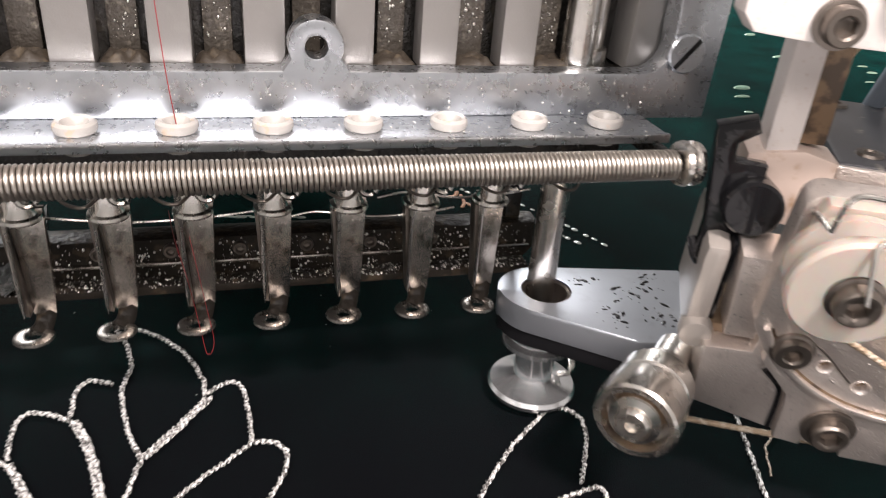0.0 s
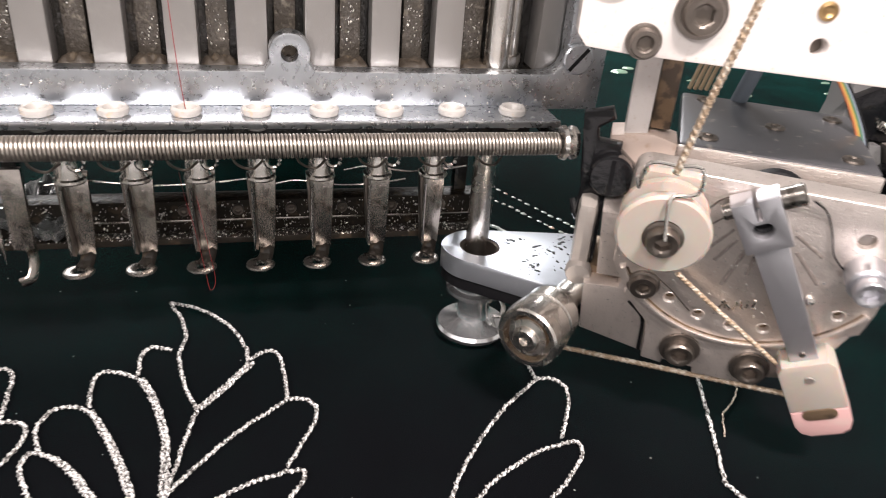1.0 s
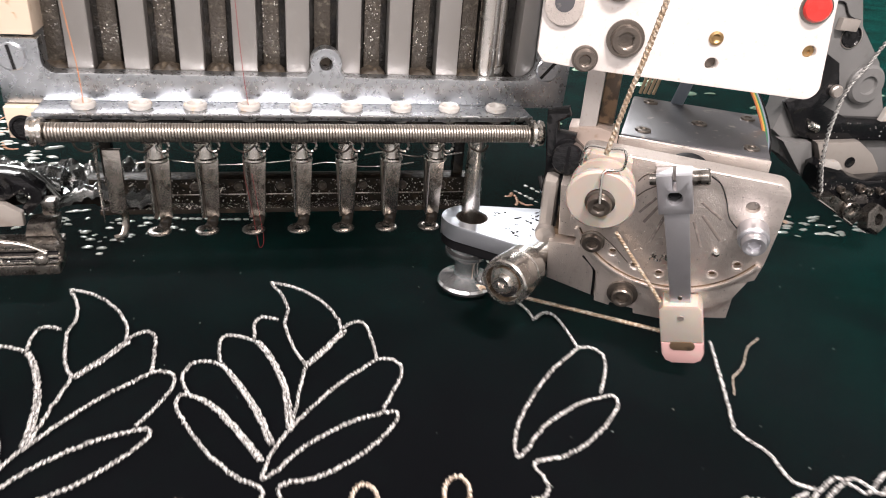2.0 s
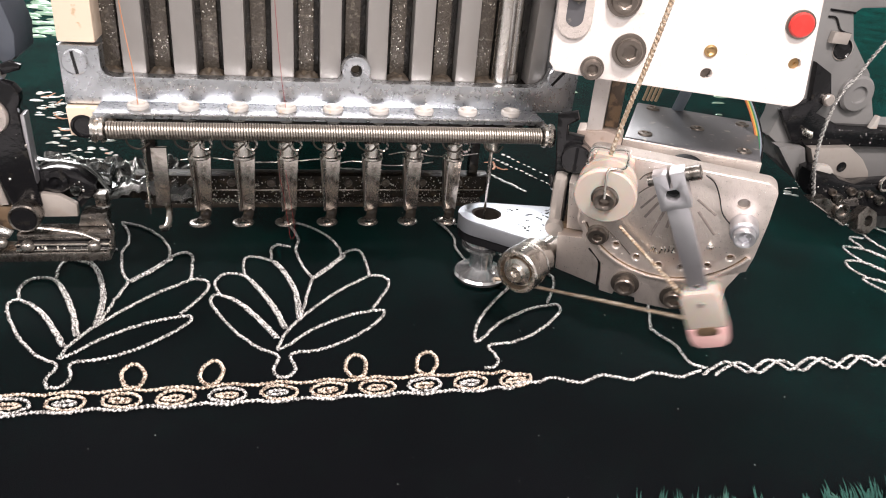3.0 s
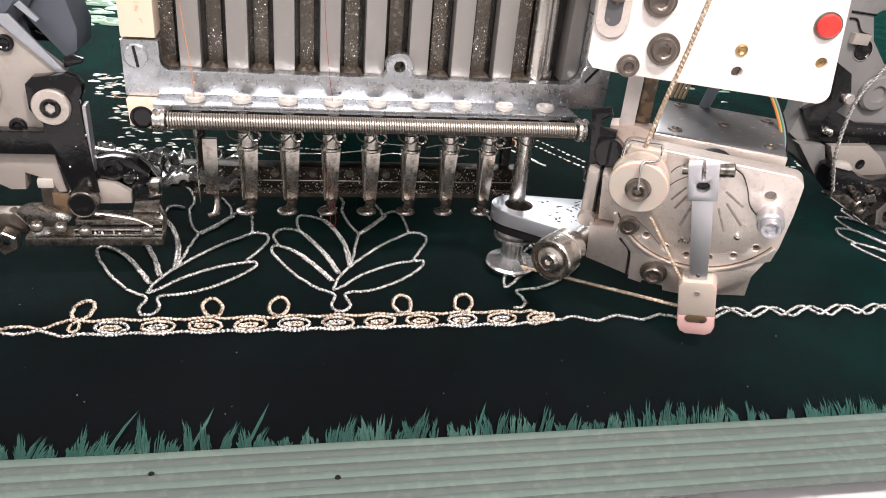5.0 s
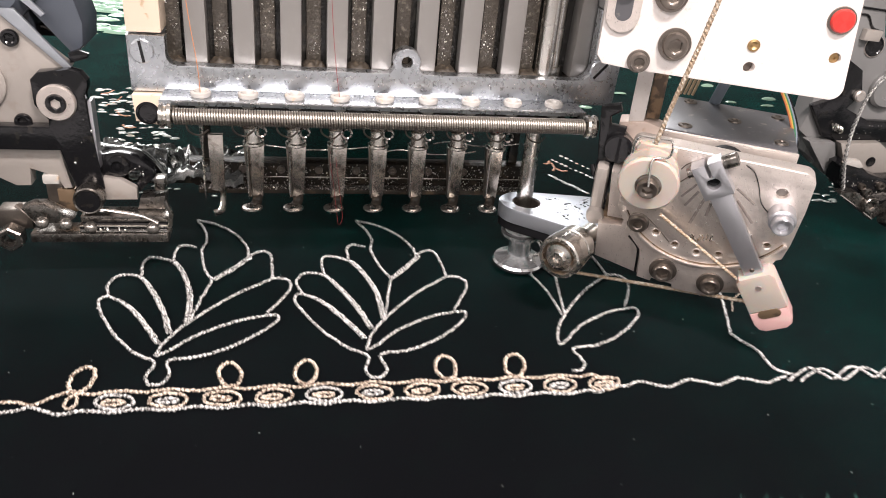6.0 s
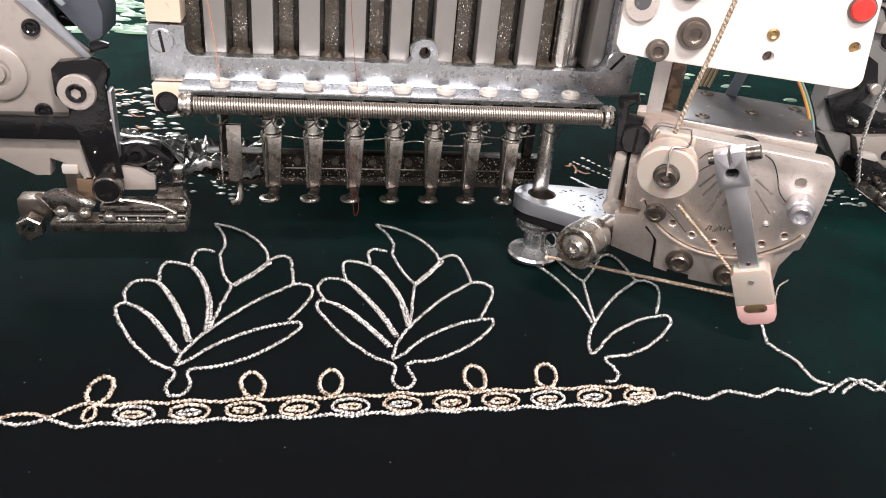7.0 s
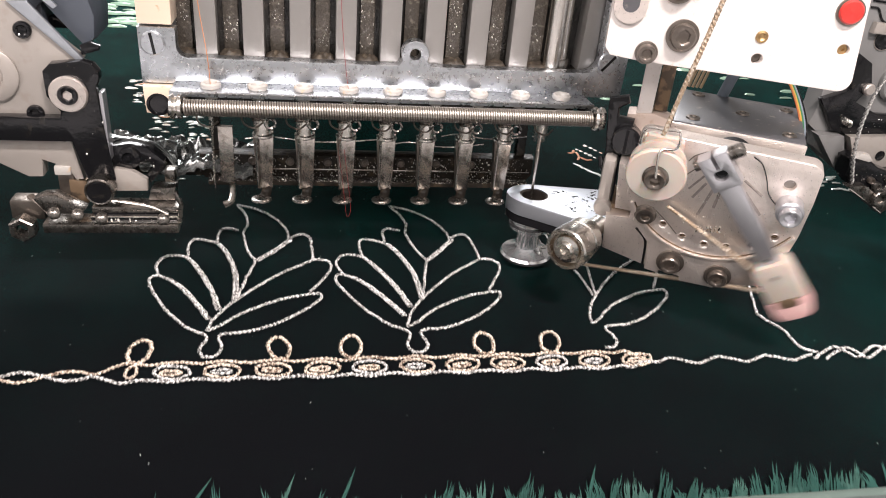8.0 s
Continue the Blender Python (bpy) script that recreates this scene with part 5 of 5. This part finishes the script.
    part("hex_nut", lathe([(2.5, 0), (7.0, 0), (7.0, 5), (6.2, 5.8), (2.7, 5.8), (2.5, 5), (2.5, 0)], 24, m=at_mm(189.8, 13, 19.2, pose(0, 0, 0, 72, 0, 12)), hexed=(1, 2, 3)), OILSTEEL, root, "oily hexagon nut")
    ring = [Vector((199 + 3.6 * math.cos(a), 13.6, 37.5 + 3.6 * math.sin(a))) for a in (2 * math.pi * q / 22 for q in range(23))]
    part("split_ring", sweep(ring, 0.8, sides=8), STEEL, root, "bright wire ring")
    for n in range(6):
        px, pz = 172 + n * 5.2 + rng.uniform(-1.5, 1.5), 31 + rng.uniform(-4, 4)
        part("foot_screw", socket_bolt(rng.uniform(1.4, 2.4), 2.4, 0.9), OILSTEEL if n % 2 else BOLT, root, at=Matrix.Translation((px * MM, 15 * MM, pz * MM)) @ FRONT)
    wet = bmesh.new()
    for k in range(80):
        r = 0.1 + 0.35 * rng.random() ** 4
        place = (160 + 44 * rng.random(), 14.95, 27 + 10 * rng.random()) if k % 2 else (158 + 60 * rng.random(), 29.95, 50.5 + 8 * rng.random())
        dome(wet, at_mm(*place, FRONT) @ Matrix.Diagonal((r, r * rng.uniform(0.8, 1.8), r * 0.7, 1)), 6)
    tagged(part("oil_drop_rest", wet, DROPLET, root, "oil droplets in bright metal for the glints", crease=80), kind="stuff")
    part("post", block(230, 330, 40, 110, -0.3, 40, 2), GREYCAST, root)
    chain = thing("beaded_cord", "twisted silver cord hanging before the dark machine", "cord")
    spine = curve([(160.5, 12, 32), (157.2, 12, 42), (155.0, 12, 51.8), (156.0, 14, 63.4), (159.6, 16, 77), (167.4, 18, 87), (173.4, 19, 97), (186, 20, 116), (200, 20, 140)], 0.6)
    for ph in (0, math.pi):
        line = [p + Vector((0.6 * math.cos(q * 0.8 + ph), 0.6 * math.sin(q * 0.8 + ph), 0.3 * math.cos(q * 0.8 + ph))) for q, p in enumerate(spine)]
        part("cord_strand", sweep(line, 0.42, sides=7), CHAINCORD, chain, crease=80)


neighbour_left()
neighbour_right()


# ---- movement ----
FABRIC_ROWS = [
    (0, -38.75, 12.85),
    (0.5, -29.64, 5.30),
    (1, -27.23, -5.73),
    (1.5, -13.71, -23.88),
    (1.8, -6.50, -28.50),
    (2.2, -11.50, -12.00),
    (2.6, -11.50, 8.00),
    (3, -15.11, 25.30),
    (3.5, -26.06, 14.04),
    (4, -22.29, 19.45),
    (4.5, -12.83, 40.41),
    (5, -9.55, 54.75),
    (5.3, -11.50, 53.00),
    (5.8, -6.50, 22.00),
    (6.1, -1.00, 6.00),
    (6.3, -6.50, -5.00),
    (6.5, -4.15, -4.58),
    (7, 0.00, 0.00),
    (7.5, 7.04, 5.20),
    (8, 10.86, 20.09),
]
ARM_ROWS = [
    (0.0, 38), (0.1, 30), (0.2, 14), (0.3, 31), (0.4, 18), (0.5, 33), (0.6, 14), (0.7, 32), (0.8, 17), (0.9, 35), (1.0, 28.4), (1.1, 34), (1.2, 11), (1.3, 20), (1.4, 34), (1.5, 23.5), (1.6, 9), (1.7, 26),
    (1.8, 12), (1.9, 33), (2.0, 14), (2.1, 30), (2.2, 12), (2.3, 34), (2.4, 16), (2.5, 31), (2.6, 13), (2.7, 33), (2.8, 24), (2.9, 12), (3.0, 23.6), (3.1, 34), (3.2, 22), (3.3, 11), (3.4, 17), (3.5, 21.2), (3.6, 35), (3.7, 14),
    (3.8, 24), (3.9, 13), (4.0, 17.6), (4.1, 30), (4.2, 33), (4.3, 14), (4.4, 23), (4.5, 30), (4.6, 23), (4.7, 30), (4.8, 13), (4.9, 26), (5.0, 10.6), (5.1, 22), (5.2, 29), (5.3, 12), (5.4, 32), (5.5, 13), (5.6, 33), (5.7, 15),
    (5.8, 31), (5.9, 12), (6.0, 33), (6.1, 14), (6.2, 30), (6.3, 14), (6.4, 30), (6.5, 25), (6.6, 30), (6.7, 42), (6.8, 16), (6.9, 21), (7.0, 22.2), (7.1, 23), (7.2, 34), (7.3, 25), (7.4, 13), (7.5, 23), (7.6, 33), (7.7, 16), (7.8, 24), (7.9, 17), (8.0, 36.8),
]
BAR_UP = (3.0, 3.1, 3.3, 3.8, 4.0, 4.2, 4.5, 8.0, 0.3, 0.6, 1.3, 1.6, 1.9, 2.1, 2.4, 2.6, 4.7, 4.9, 5.2, 5.4, 5.7, 5.9, 6.2, 6.4, 6.8, 7.2, 7.6, 7.8)
BAR_HALF = {3.5: 10.0, 0.5: 9.0}


def eye_place(angle):
    """World place of the swing arm's eye, in metres."""
    a = radians(angle)
    return (DIAL @ Vector((EYE_DOWN * math.sin(a), -3, -EYE_DOWN * math.cos(a)))) * MM


def motions():
    walk(fabric, [(t, pose(x * MM, y * MM, 0)) for t, x, y in FABRIC_ROWS])
    base = Matrix.Translation(DIAL.translation * MM) @ DIAL.to_3x3().to_4x4()
    walk(swing_arm, [(t, base @ Matrix.Rotation(radians(-a), 4, "Y")) for t, a in ARM_ROWS])
    rows, rows2 = [], []
    spool_mid = Vector((4, -12, 6.0)) * MM
    wheel_low = (DIAL @ Vector((-14, -2.0, -18))) * MM
    for t, a in ARM_ROWS:
        e = eye_place(a)
        way = (e - spool_mid).normalized()
        rows.append((t, Matrix.Translation(e - way * 0.036) @ way.to_track_quat("X", "Z").to_matrix().to_4x4()))
        way = (wheel_low - e).normalized()
        rows2.append((t, Matrix.Translation(wheel_low) @ way.to_track_quat("Z", "Y").to_matrix().to_4x4()))
    walk(taut_cord, rows)
    walk(dial_cord, rows2)
    walk(needle_bar, [(k / 10, pose(0, 0, (32 if k / 10 in BAR_UP else BAR_HALF.get(k / 10, 0)) * MM)) for k in range(81)])
    for ob, t in laid_pieces:
        t = min(max(t, 0.1), 7.9)
        walk(ob, [(0.0, pose(0, 0, -0.0022)), (t - 0.06, pose(0, 0, -0.0022)), (t, pose(0, 0, 0)), (8.0, pose(0, 0, 0))])


motions()
